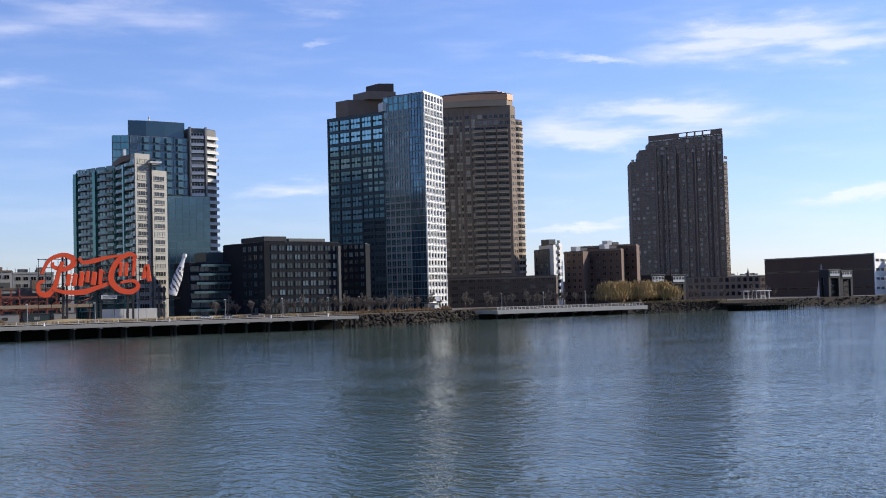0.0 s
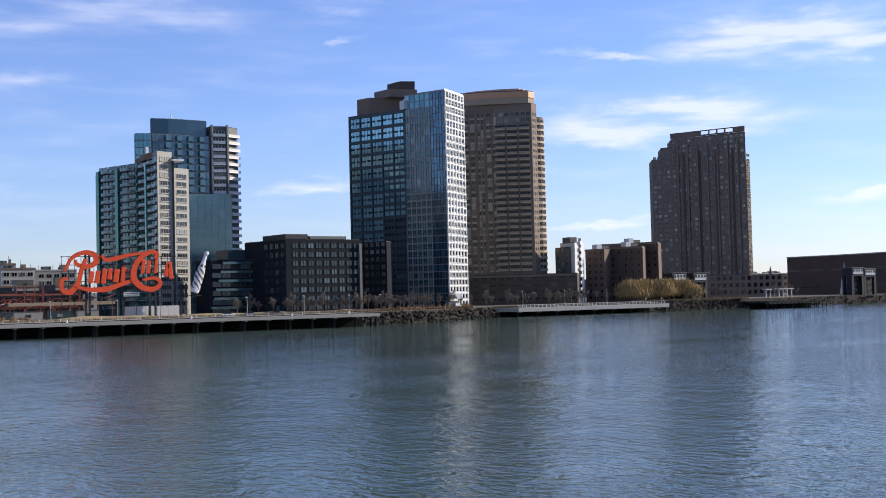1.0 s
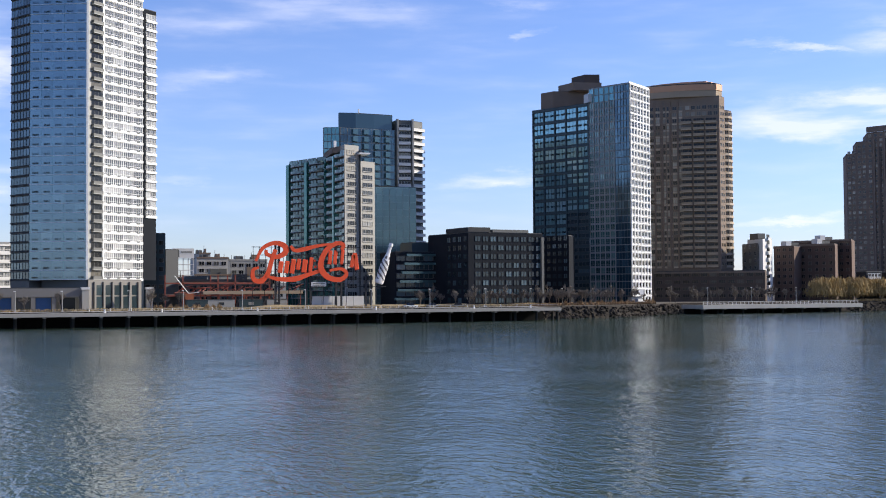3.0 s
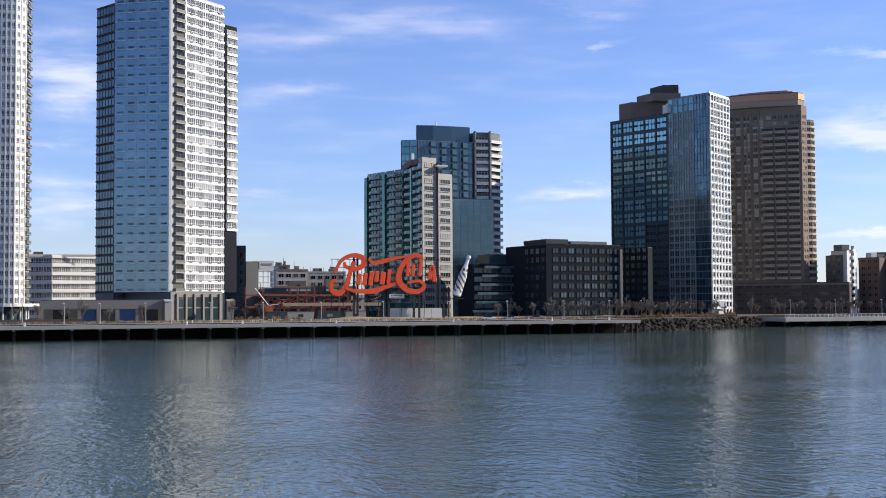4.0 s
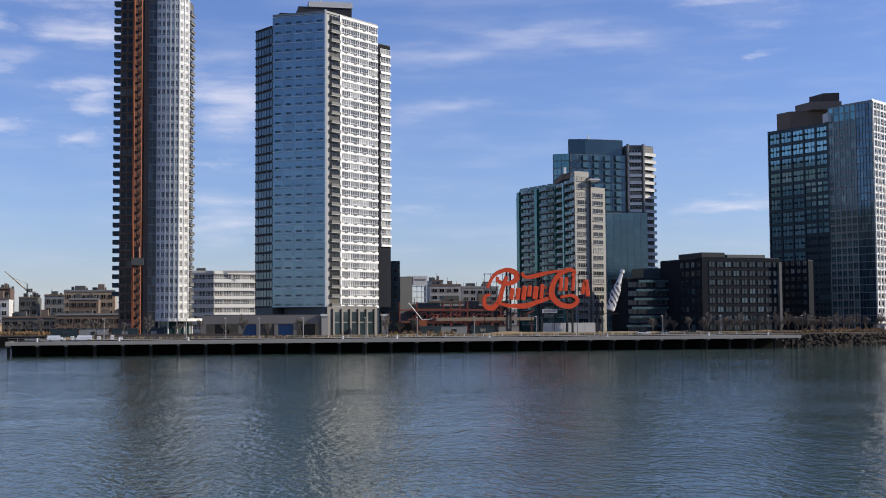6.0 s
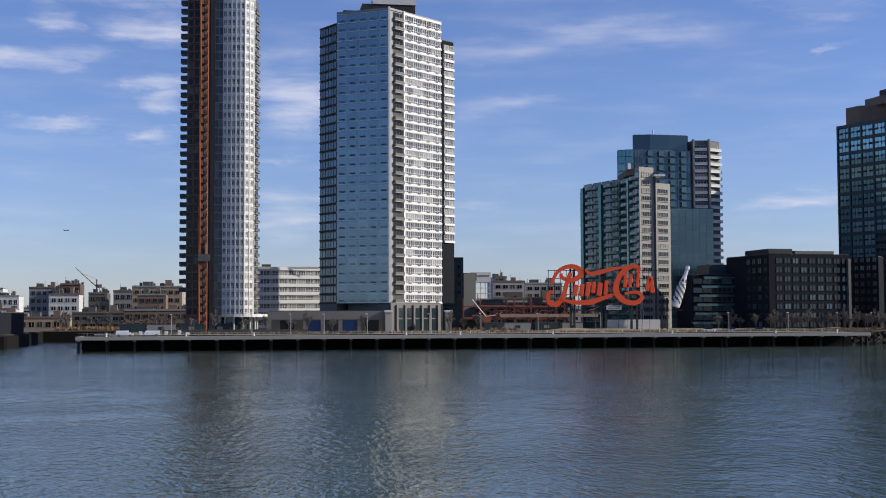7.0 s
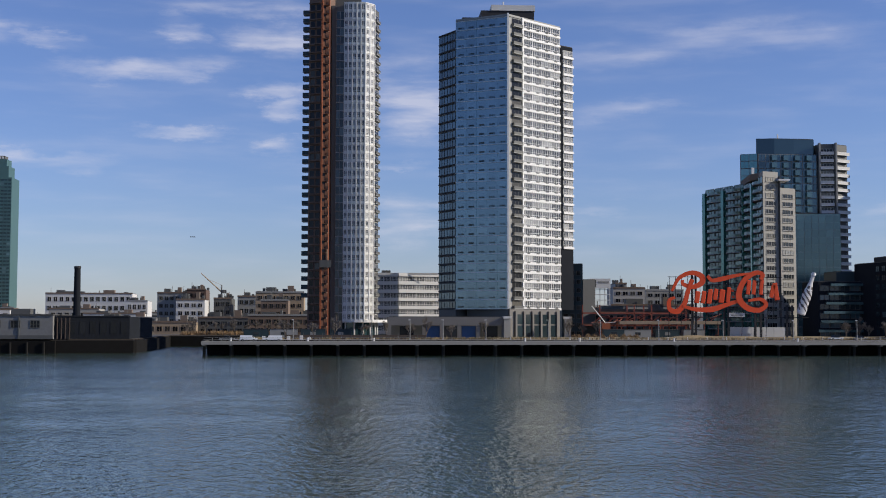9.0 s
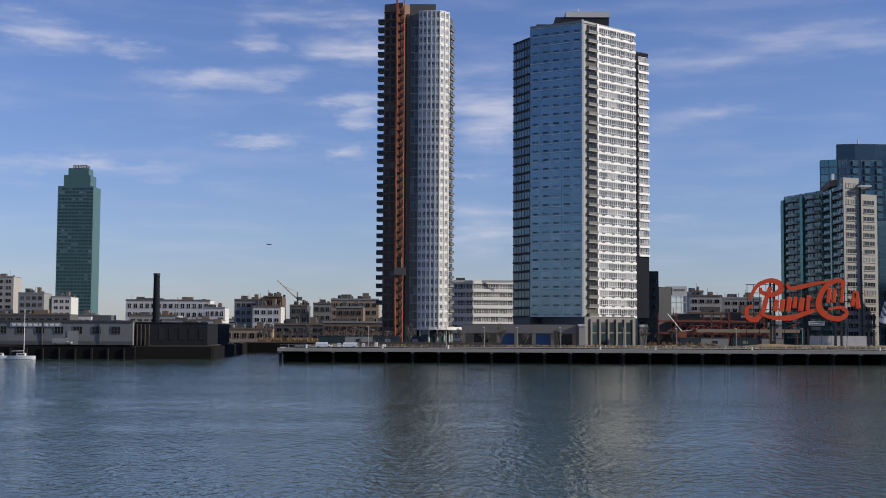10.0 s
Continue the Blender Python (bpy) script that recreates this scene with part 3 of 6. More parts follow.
for s in range(6):
    p = at_s((46.8, 399), (65.5, 414.5), 2.5 + 4 * s)
    part("column", boxes((-0.4, 0.4, -0.7, 0.2, 0, 9)), M["stone"], t).matrix_basis = pose(p[0] - 56, p[1] - 402, 0, 0, 0, 40)
    if s < 5:
        q = at_s((46.8, 399), (65.5, 414.5), 4.5 + 4 * s)
        part("glazing", boxes((-1.5, 1.5, -0.25, 0.05, 0.4, 4.4), (-1.5, 1.5, -0.25, 0.05, 4.9, 8)), M["shadeglass"], t).matrix_basis = pose(q[0] - 56, q[1] - 402, 0, 0, 0, 40)
for x, y in ((45.0, 391), (66.0, 402)):
    g = thing("gate_pillar", x, y, GZ, "pale square stone gate pillar at the tower base", "pillar", "gate pillars")
    part("shaft", boxes((-1.0, 1.0, -1.0, 1.0, 0, 6.6)), M["beige"], g)
    part("cap", boxes((-1.25, 1.25, -1.25, 1.25, 6.6, 7.3)), M["white2"], g)


def round_tower():
    """The curved tower still being finished, with its red hoist run."""
    cx, cy, r = -4.15, 462.0, 10.0
    floor, rows, z0 = 3.06, 38, 10.0
    top = z0 + floor * rows
    t = thing("curved_tower", cx, cy, GZ, "curved white-panelled tower under construction with raw brown slab edges", "tower")
    # plan: a grey bowed front, a bright chamfer towards the sun, then a recessed balcony side
    face, xy = [(-3.5, -10.3)], (-3.5, -10.3)
    for a, w in ((-103, 1.56), (-99, 1.56), (-95, 1.56), (-91, 1.56), (-87, 1.56), (-50, 2.3), (-44, 2.3)):
        xy = along(xy, a + 90, w)
        face.append(xy)
    part("drum", prism(face + [(8.6, 4.0), (6.0, 9.0), (-3.4, 9.0)], z0 - GZ, top - GZ), M["drumgrey"], t)
    part("roof", prism([(x * 0.985, y * 0.97) for x, y in face + [(8.6, 4.0), (6.0, 9.0), (-3.4, 9.0)]], top - GZ + 0.004, top - GZ + 0.3), M["roof"], t)
    for k, (p, q) in enumerate(zip(face, face[1:])):
        p0, p1 = (p[0] + cx, p[1] + cy), (q[0] + cx, q[1] + cy)
        w = math.dist(p0, p1)
        # greyer white on the bowed front: its shade is put into the colour
        tone_ = M["white"] if k > 4 else M["drumgrey"]
        lay(t, "window", window_mesh(w - (0.35 if k < 5 else 1.0), floor - 1.0, 0.14, 0.1, mullions=1, transom=0.28, mats=(tone_, M["greyglass"])),
            grid(p0, p1, z0, floor, rows, 1, 0, 0.62, out=0.01), limit=200)
        lay(t, "floor_band", slab_mesh(w + 0.02, 0.2, 0.36, (tone_,), name="floor_band"), grid(p0, p1, z0, floor, rows + 1, 1, 0, -0.1), limit=200)
        part("rib", boxes((-0.13, 0.13, -0.26, 0.06, 0, top - z0)), tone_, t).matrix_basis = pose(q[0], q[1], z0 - GZ, 0, 0, wall_frame(p, q))
    # unfinished flank
    flank = [(-20.4, 454.5), (-13.4, 451.4), (-11.2, 455), (-10.6, 472), (-17, 474)]
    part("raw_core", prism([(x - cx, y - cy) for x, y in flank], 0.2, 129.5 - GZ), M["slab"], t, "raw brown unfinished slabs")
    lay(t, "slab_edge", slab_mesh(7.4, 0.7, 0.3, (M["slab"],), name="slab_edge"), grid(flank[0], flank[1], z0, floor, 39, 1, 0, 0))
    lay(t, "opening", window_mesh(1.9, 2.3, 0.1, 0.14, mats=(M["slab"], M["windowdark"])), grid(flank[0], flank[1], z0, floor, 38, 3, 0.3, 0.45))
    lay(t, "side_balcony", slab_mesh(2.6, 2.6, 0.35, (M["dgrey"], M["navy"]), 1.3, name="side_balcony", rail_mat=1),
        grid((-19.6, 459), flank[0], z0 + 8.6, floor, 35, 1, 0, 0))
    # balconies on the far side of the chamfer
    q0, q1 = (cx + 7.8, cy - 7.5), (cx + 9.3, cy - 2.2)
    block("balcony_core", [q0, q1, (5, 470), (0, 468)], z0, top - 1.5, M["dgrey"], t)
    lay(t, "edge_balcony", slab_mesh(5.4, 0.7, 0.26, (M["grey"], M["dgrey"]), 0.8, name="edge_balcony", rail_mat=1), grid(q0, q1, z0, floor, rows - 1, 1, 0, 0))
    lay(t, "edge_door", window_mesh(4.6, 2.2, 0.1, 0.05, mullions=2, mats=(M["white2"], M["windowdark"])), grid(q0, q1, z0, floor, rows - 1, 1, 0, 0.4))
    # blue-grey strip between hoist and drum
    part("grey_shaft", boxes((-8.0, -6.4, -9.3, -3.0, 0.3, 125.5 - GZ), (-6.39, -3.5, -9.9, -3.0, 0.3, 125.0 - GZ)), (M["dgrey"],), t)
    s0, s1 = (cx - 6.39, cy - 9.9), (cx - 3.5, cy - 9.9)
    lay(t, "shaft_panel", window_mesh(1.35, floor - 0.3, 0.06, 0.1, mats=(M["grey"], M["shadeglass"])), grid(s0, s1, z0, floor, 37, 2, 0.05, 0.2))
    lay(t, "shaft_band", slab_mesh(2.9, 0.16, 0.24, (M["grey"],), name="shaft_band"), grid(s0, s1, z0, floor, 37, 1, 0, 0))
    # crown
    part("crown_plant", boxes((-7, 2.7, -4, 5, 0, 4.4), (-1.0, 1.5, -6.0, -3.5, 0, 2.2)), M["dgrey"], t).location = (0, 0, top - GZ)
    # base ring
    seg = 30
    arc = [(r * math.cos(2 * math.pi * i / seg), r * math.sin(2 * math.pi * i / seg)) for i in range(seg)]
    ring = [(2 + x * 1.1, y * 1.14) for x, y in arc]
    part("base_canopy", prism(ring, 5.3, 6.3), M["white"], t, "white ring canopy")
    part("base_drum", prism([(x * 0.86, y * 0.86) for x, y in arc], 0, 5.3), M["deepglass"], t)
    for i in range(10):
        a = radians(-165 + i * 20)
        bm = bmesh.new()
        rod(bm, (9.2 * math.cos(a), 9.2 * math.sin(a), 0), (9.2 * math.cos(a), 9.2 * math.sin(a), 5.3), 0.3, sides=8)
        part("base_column", bm, M["white2"], t)
    # hoist
    h = thing("construction_hoist", -14.2, 449.6, GZ, "orange builder's hoist run with netted landings up the tower", "hoist")
    for x in (-1.5, -1.15, 1.35):
        for y in (-0.9, 0.9):
            bm = bmesh.new()
            rod(bm, (x, y, 0), (x, y, 128.0), 0.16, sides=4)
            part("mast", bm, M["orange"], h)
    net = bpy.data.meshes.new("netted_landing")
    bmn = boxes((-1.0, 1.5, -0.8, 0.8, 0.0, 0.25), (-1.0, -0.2, -0.75, 0.7, 0.25, 1.9), (0.0, 1.3, -0.2, 0.7, 0.7, 2.5), (0.2, 1.2, -0.7, -0.3, 0.25, 1.3))
    bmn.to_mesh(net)
    bmn.free()
    net.materials.append(M["netting"])
    lay(h, "netted_landing", net, [pose(-14.2, 449.6, GZ + 1 + i * floor) for i in range(40) if not 8 <= i <= 9])
    part("hoist_cage", boxes((-1.7, 2.4, -1.4, 0.6, 25.0, 27.6)), M["dgrey"], h, "grey hoist cage")


round_tower()


def banded_block():
    a, b, c = (4.7, 490), (13.5, 486), (30.7, 491.5)
    t = thing("banded_building", 15, 495, GZ, "low white building with long window bands", "building")
    block("wall", [a, b, c, (30, 506), (4, 506)], GZ, 27.8, M["grey"], t)
    for p, q in ((a, b), (b, c)):
        w = math.dist(p, q)
        lay(t, "white_band", slab_mesh(w, 0.5, 1.3, (M["white"],), name="white_band"), grid(p, q, GZ + 1.2, 3.2, 8, 1, 0, -0.3))
        n = 3 if p is a else 5
        lay(t, "window", window_mesh(w / n - 0.2, 2.0, 0.12, 0.15, mullions=4, transom=0.35, mats=(M["white"], M["greyglass"])), grid(p, q, GZ + 1.2, 3.2, 7, n, 0.1, 0.9))
    part("roof_rail", boxes((-10, 14, -8.4, -8.3, 0, 0.9)), M["white2"], t).location = (0, 0, 23.8)
    part("roof_plant", boxes((-8, -4.5, -4, 0, 0, 2.0)), M["dgrey"], t).location = (0, 0, 23.8)


banded_block()


def balcony_bow(w):
    """A balcony slab with a gently bowed front edge and a low glazed rail."""
    bm = bmesh.new()
    front = [(-w / 2 + w * i / 8, -0.7 - 1.2 * math.sin(math.pi * i / 8)) for i in range(9)]
    prism(front + [(w / 2, 0), (-w / 2, 0)], 0, 0.28, bm)
    for (x0, y0), (x1, y1) in zip(front, front[1:]):
        i0 = len(bm.faces)
        prism([(x0, y0), (x1, y1), (x1, y1 + 0.08), (x0, y0 + 0.08)], 0.3, 1.25, bm)
        bm.faces.ensure_lookup_table()
        for f in bm.faces[i0:]:
            f.material_index = 1
    me = bpy.data.meshes.new("balcony")
    bm.to_mesh(me)
    bm.free()
    me.materials.append(M["grey"])
    me.materials.append(M["greenglass"])
    return me


def balcony_tower():
    """Mid-rise with a hollowed balcony front, and precast bays."""
    a, b, a2, a3 = (143.6, 440), (136.5, 491), (150.0, 442.6), (157.6, 446.2)
    floor, z0 = 2.93, GZ
    t = thing("balcony_building", 146, 460, GZ, "mid-rise with green-glazed balcony front and beige precast end bays", "building")
    mid = (144.8, 466)
    block("wall", [b, mid, (144.0, 442), (150.2, 445), (160, 470), (152, 492)], GZ, 62.0, M["dgrey"], t)
    part("beige_bay", prism([(x - 146, y - 460) for x, y in (a, a2, (151.5, 450), (144.6, 450))], 0, 64.4 - GZ), M["beige"], t)
    part("low_bay", prism([(x - 146, y - 460) for x, y in ((150.6, 442.9), a3, (158, 452), (152, 452))], 0, 58.8 - GZ), M["beige"], t)
    part("bay_link", prism([(x - 146, y - 460) for x, y in (a2, (150.4, 441.5), (151.5, 451), (150, 450))], 0, 62.6 - GZ), M["dgrey"], t)
    lay(t, "bay_window", window_mesh(4.6, 1.75, 0.14, 0.14, mullions=3, mats=(M["beige"], M["blinds"]), sill=True), grid(a, a2, z0, floor, 20, 1, 0.5, 0.8))
    lay(t, "bay_window", window_mesh(5.2, 1.75, 0.14, 0.14, mullions=3, mats=(M["beige"], M["window"]), sill=True), grid((150.6, 442.9), a3, z0, floor, 18, 1, 0.5, 0.8))
    part("top_slab", boxes((149.3 - 146, 153.5 - 146, 439.5 - 460, 446 - 460, 61.0 - GZ, 61.6 - GZ)), M["white"], t)
    for p, q in ((b, mid), (mid, a)):
        w = math.dist(p, q)
        lay(t, "balcony", balcony_bow(w / 2 - 3.4), grid(p, q, z0 + floor, floor, 19, 2, 0.3, 0))
        lay(t, "balcony_window", window_mesh(w / 4 - 0.7, 2.5, 0.12, 0.1, mullions=2, mats=(M["dgrey"], M["greenglass"])), grid(p, q, z0, floor, 20, 4, 0.3, 0.3))
        for s in (0.02, 0.5):
            e = at_s(p, q, s * w)
            part("divider", boxes((-0.9, 0.9, -1.1, 0.1, 0, 57.0)), M["stairglass"], t).matrix_basis = pose(e[0] - 146, e[1] - 460, 0, 0, 0, wall_frame(p, q))
    part("stair_glass", boxes((-1.6, 0.4, -0.6, 3, 0, 55.5)), M["stairglass"], t, "green glazed stair edge").matrix_basis = pose(b[0] - 146, b[1] - 460, 0, 0, 0, -80)
    part("penthouse", prism([(x - 146, y - 460) for x, y in ((142.5, 452), (145, 445), (150, 446), (154, 470), (146, 474))], 62.3 - GZ, 64.6 - GZ), M["taupe"], t)
    part("penthouse_cap", boxes((-0.5, 4.5, -12, 4, 60.35, 60.8)), M["beige"], t)
    part("flue", boxes((-1.4, -0.4, -4, -3, 60.3, 63.4)), M["white"], t)


balcony_tower()


def glass_tower():
    t = thing("glass_balcony_tower", 176, 500, GZ, "blue-grey glass tower with stacked white balconies", "tower")
    floor, z0 = 2.95, GZ
    block("wall", [(150.7, 490), (157, 487), (181.5, 487.5), (182, 515), (159, 515)], GZ, 77, M["dgrey"], t)
    block("penthouse", [(157, 489), (164, 487.6), (172, 487.8), (180.5, 488.5), (180, 508), (164, 508)], 77.3, 83.4, M["wingglass"], t)
    block("balcony_core", [(181.8, 487.2), (188.2, 486.2), (194.6, 490), (194, 512), (182, 512)], GZ, 81.2, M["dgrey"], t)
    lay(t, "window", window_mesh(2.95, 2.8, 0.1, 0.1, mullions=1, mats=(M["grey"], M["wingglass"])), grid((157, 487), (181.5, 487.5), 30, floor, 16, 8, 0.2, 0.1))
    lay(t, "window", window_mesh(3.2, 2.8, 0.1, 0.1, mullions=1, mats=(M["grey"], M["paleglass"])), grid((150.7, 490), (157, 487), 30, floor, 16, 2, 0.2, 0.3))
    lay(t, "column_bay", slab_mesh(2.0, 1.3, 2.0, (M["plainglass"],), name="column_bay"), grid((160, 487.1), (181, 487.4), 30, floor, 16, 4, 1, 0.4))
    lay(t, "balcony", slab_mesh(5.2, 1.5, 0.3, (M["white"], M["white2"]), 0.9, rail_mat=1), grid((181.8, 487.2), (188.2, 486.2), 53.4, floor, 9, 1, 0, 0))
    lay(t, "balcony", slab_mesh(6.8, 1.5, 0.3, (M["white"], M["white2"]), 0.95, rail_mat=1), grid((188.4, 487.0), (194.6, 490), 18, floor, 21, 1, 0, 0))
    lay(t, "balcony_door", window_mesh(5.0, 2.0, 0.1, 0.1, mullions=3, mats=(M["white2"], M["blinds"])), grid((181.8, 487.2), (188.2, 486.2), 53.4, floor, 9, 1, 0, 0.5) + grid((188.4, 487.0), (194.6, 490), 18, floor, 21, 1, 0, 0.5))
    for x, y in ((182.0, 487.0), (188.3, 486.0)):
        part("stack_pier", boxes((-0.3, 0.3, -1.3, 0.4, 14, 77.5)), M["grey"], t).location = (x - 176, y - 500, 0)
    bm = bmesh.new()
    rod(bm, (-8.5, -6, 78.5), (-8.5, -6, 82), 0.3)
    part("flue", bm, M["white2"], t)
    g = thing("glass_wing_building", 181, 484, GZ, "plain pale teal glass block below the balcony tower", "building")
    block("wall", [(168.1, 482.6), (188.2, 481.6), (188.1, 484.6), (168.1, 485.6)], GZ, 52.8, M["plainglass"], g)
    lay(g, "panel", window_mesh(2.86, 2.7, 0.05, 0.07, mats=(M["grey"], M["plainglass"])), grid((168.1, 482.6), (188.2, 481.6), GZ + 1, 2.95, 16, 7, 0, 0.05))


glass_tower()


def dark_terraces():
    t = thing("terraced_building", 168, 425, GZ, "dark low building with stepped grey terrace bands", "building")
    block("wall", [(157.5, 424), (180, 424.5), (180, 440), (157.5, 440)], GZ, 24.0, M["darkwall"], t)
    block("upper_wall", [(165.5, 428), (180, 428), (180, 440), (165.5, 440)], 24.3, 27.6, M["navy"], t)
    for i in range(6):
        part("terrace_band", boxes((-10.8 + i * 0.9, 12.0, -1.9, -0.5, 2.2 + i * 3.2, 3.1 + i * 3.2)), M["plainglass"], t)
    lay(t, "window", window_mesh(3.4, 1.9, 0.1, 0.1, mullions=1, mats=(M["dgrey"], M["shadeglass"])), grid((157.5, 424), (180, 424.5), GZ, 3.2, 6, 6, 0.3, 0.5))


dark_terraces()


# near-black walls and panes: the blocks' deep shade is put into the colour
def dark_block():
    c, l, r = (175.9, 400), (174.4, 416.7), (206.9, 403.3)
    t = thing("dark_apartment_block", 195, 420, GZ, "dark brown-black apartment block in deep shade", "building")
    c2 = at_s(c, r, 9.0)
    block("wall", [c, r, (209, 420), (172, 428), l], GZ, 30.2, M["darkwall"], t)
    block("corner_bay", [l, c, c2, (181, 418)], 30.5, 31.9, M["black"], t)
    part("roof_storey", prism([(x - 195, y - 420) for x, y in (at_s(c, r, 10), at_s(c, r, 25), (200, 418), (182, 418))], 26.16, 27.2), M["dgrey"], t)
    lay(t, "window", window_mesh(2.5, 2.0, 0.12, 0.12, mullions=1, mats=(M["darkwall"], M["shadeglass"])), grid(at_s(c, r, 2), r, GZ + 0.6, 3.1, 8, 9, 0.3, 0.5))
    lay(t, "window", window_mesh(2.6, 2.0, 0.12, 0.12, mullions=1, mats=(M["darkwall"], M["shadeglass"])), grid(l, c, GZ + 0.6, 3.1, 8, 4, 0.3, 0.5))
    part("end_pier", boxes((-0.5, 0.5, -0.9, 0.4, 0, 24.6)), M["dgrey"], t).matrix_basis = pose(r[0] - 195 - 0.8, r[1] - 420 - 0.3, 0, 0, 0, 6)
    p = thing("dark_podium", 231, 444, GZ, "dark unlit podium at the foot of the gridded tower", "building")
    block("wall", [(228, 452), (236.5, 438.5), (243, 446), (238, 460)], GZ, 31.5, M["darkwall"], p)
    lay(p, "window", window_mesh(1.8, 1.9, 0.12, 0.12, mullions=1, mats=(M["darkwall"], M["shadeglass"])), grid((228, 452), (236.5, 438.5), GZ + 0.6, 3.0, 9, 6, 0.3, 0.6))


dark_block()


def grid_tower():
    """Dark blue grid tower with its white punched-window end."""
    c, r, m1, l1 = (266, 440), (282.7, 451.7), (258.0, 459.6), (246.4, 488.6)
    t = thing("grid_tower", 265, 460, GZ, "dark blue gridded tower with a white sunlit punched-window end wall", "tower")
    floor = 3.0
    back_r = (r[0] - 8, r[1] + 20)
    block("wall", [m1, c, r, back_r], GZ, 94.6, M["grey"], t)
    block("low_wing", [l1, m1, back_r, (back_r[0] - 10, back_r[1] + 26)], GZ, 88.6, M["navy"], t)
    # white end
    part("end_wall", prism([(x - 265, y - 460) for x, y in (along(c, 35.0, 0.1), r, along(r, 115, 0.5), along(along(c, 35.0, 0.1), 115, 0.5))], 0, 90.9), M["white"], t)
    lay(t, "window", window_mesh(2.1, 2.0, 0.12, 0.08, mats=(M["white"], M["windowdark"])), grid(c, r, GZ, floor, 24, 6, 0.5, 0.6, out=0.02))
    lay(t, "tall_window", window_mesh(5.2, 2.5, 0.16, 0.08, mullions=2, transom=0.5, mats=(M["white"], M["windowdark"])), grid(c, r, GZ + 24 * floor, floor, 6, 3, 0.5, 0.3, out=0.02))
    lay(t, "rib", slab_mesh(0.45, 0.35, 90.0, (M["white"],), name="rib"), grid(c, r, GZ, 90, 1, 7, -0.85, 0.2))
    lay(t, "ledge", slab_mesh(20.2, 0.3, 0.4, (M["white"],), name="ledge"), grid(c, r, GZ, floor, 31, 1, 0, -0.2))
    # river side, right part
    s1 = at_s(m1, c, 13.5)
    lay(t, "curtain_panel", window_mesh(1.35, 2.7, 0.05, 0.1, mats=(M["navy"], M["wingglass"])), grid(s1, c, GZ, floor, 30, 5, 0.1, 0.15))
    lay(t, "bay_window", window_mesh(2.45, 2.6, 0.2, 0.16, mullions=1, transom=0.3, mats=(M["grey"], M["greenglass"])), grid(m1, s1, GZ, floor, 28, 5, 0.1, 0.3))
    lay(t, "bay_rib", slab_mesh(0.35, 0.3, 84.0, (M["beige"],), name="bay_rib"), grid(m1, s1, GZ, 84, 1, 6, -1.2, 0))
    lay(t, "top_glass", window_mesh(2.3, 2.8, 0.08, 0.12, mats=(M["grey"], M["paleglass"])), grid(m1, s1, GZ + 28 * floor, floor, 2, 5, 0.1, 0.1))
    # low wing: two-storey frames of pale glass set in heavy dark bands
    pair, wl_ = 5.62, math.dist(l1, m1)
    lay(t, "framed_window", window_mesh(wl_ / 5 - 0.95, pair - 1.25, 0.12, 0.12, mullions=2, transom=0.52, mats=(M["navy"], M["framedglass"])),
        grid(l1, m1, GZ + 27.4, pair, 10, 5, 0.3, 0.75, skip=lambda i, j: j >= 3 and i < 6))
    lay(t, "vent_sash", window_mesh(wl_ / 15 - 0.2, 0.75, 0.06, 0.2, mats=(M["navy"], M["windowdark"])),
        grid(l1, m1, GZ + 27.4, pair, 10, 10, 0.3, 2.6, skip=lambda i, j: j >= 6 and i < 6))
    lay(t, "wing_band", slab_mesh(wl_, 0.4, 0.9, (M["navy"],), name="wing_band"), grid(l1, m1, GZ + 27.4, pair, 11, 1, 0, -0.45))
    lay(t, "slim_window", window_mesh(wl_ / 10 - 0.4, 1.9, 0.08, 0.12, mats=(M["navy"], M["framedglass"])),
        grid(at_s(l1, m1, wl_ * 0.6), m1, GZ + 39.2, pair / 2, 8, 4, 0.3, 0.5))
    lay(t, "strip_window", window_mesh(wl_ / 5 - 0.5, 1.7, 0.10, 0.12, mullions=2, mats=(M["dgrey"], M["shadeglass"])),
        grid(l1, m1, GZ, floor, 13, 5, 0.3, 0.7, skip=lambda i, j: j < 3 and i > 8))
    lay(t, "frame_mullion", slab_mesh(0.75, 0.35, 57.0, (M["navy"],), name="frame_mullion"), grid(l1, m1, GZ + 27.5, 57, 1, 6, -3.0, 0))
    # roof plant
    at = lambda poly: [(x - 265, y - 460) for x, y in poly]
    part("set_back_storey", prism(at(((250.8, 489.5), (253.0, 482), (268, 478), (266, 491))), 84.35, 92.4), M["taupe"], t)
    part("plant_room", prism(at(((258.2, 487), (260, 475.5), (272, 473), (268, 487))), 92.404, 95.8), M["brown"], t)
    part("tank_house", prism(at(((264.3, 486), (265.5, 476.5), (271.6, 474), (268, 485.5))), 95.804, 99.6), M["umber"], t)
    part("plant_door", prism(at(((255.5, 482.0), (258.5, 481.2), (258.4, 480.8), (255.4, 481.6))), 84.6, 89.0), M["dgrey"], t)
    part("duct", boxes((-8, -6, -2, 2, 84.4, 88.0), (-5, 1, -3, -1, 87, 88.2)), M["white2"], t)


grid_tower()


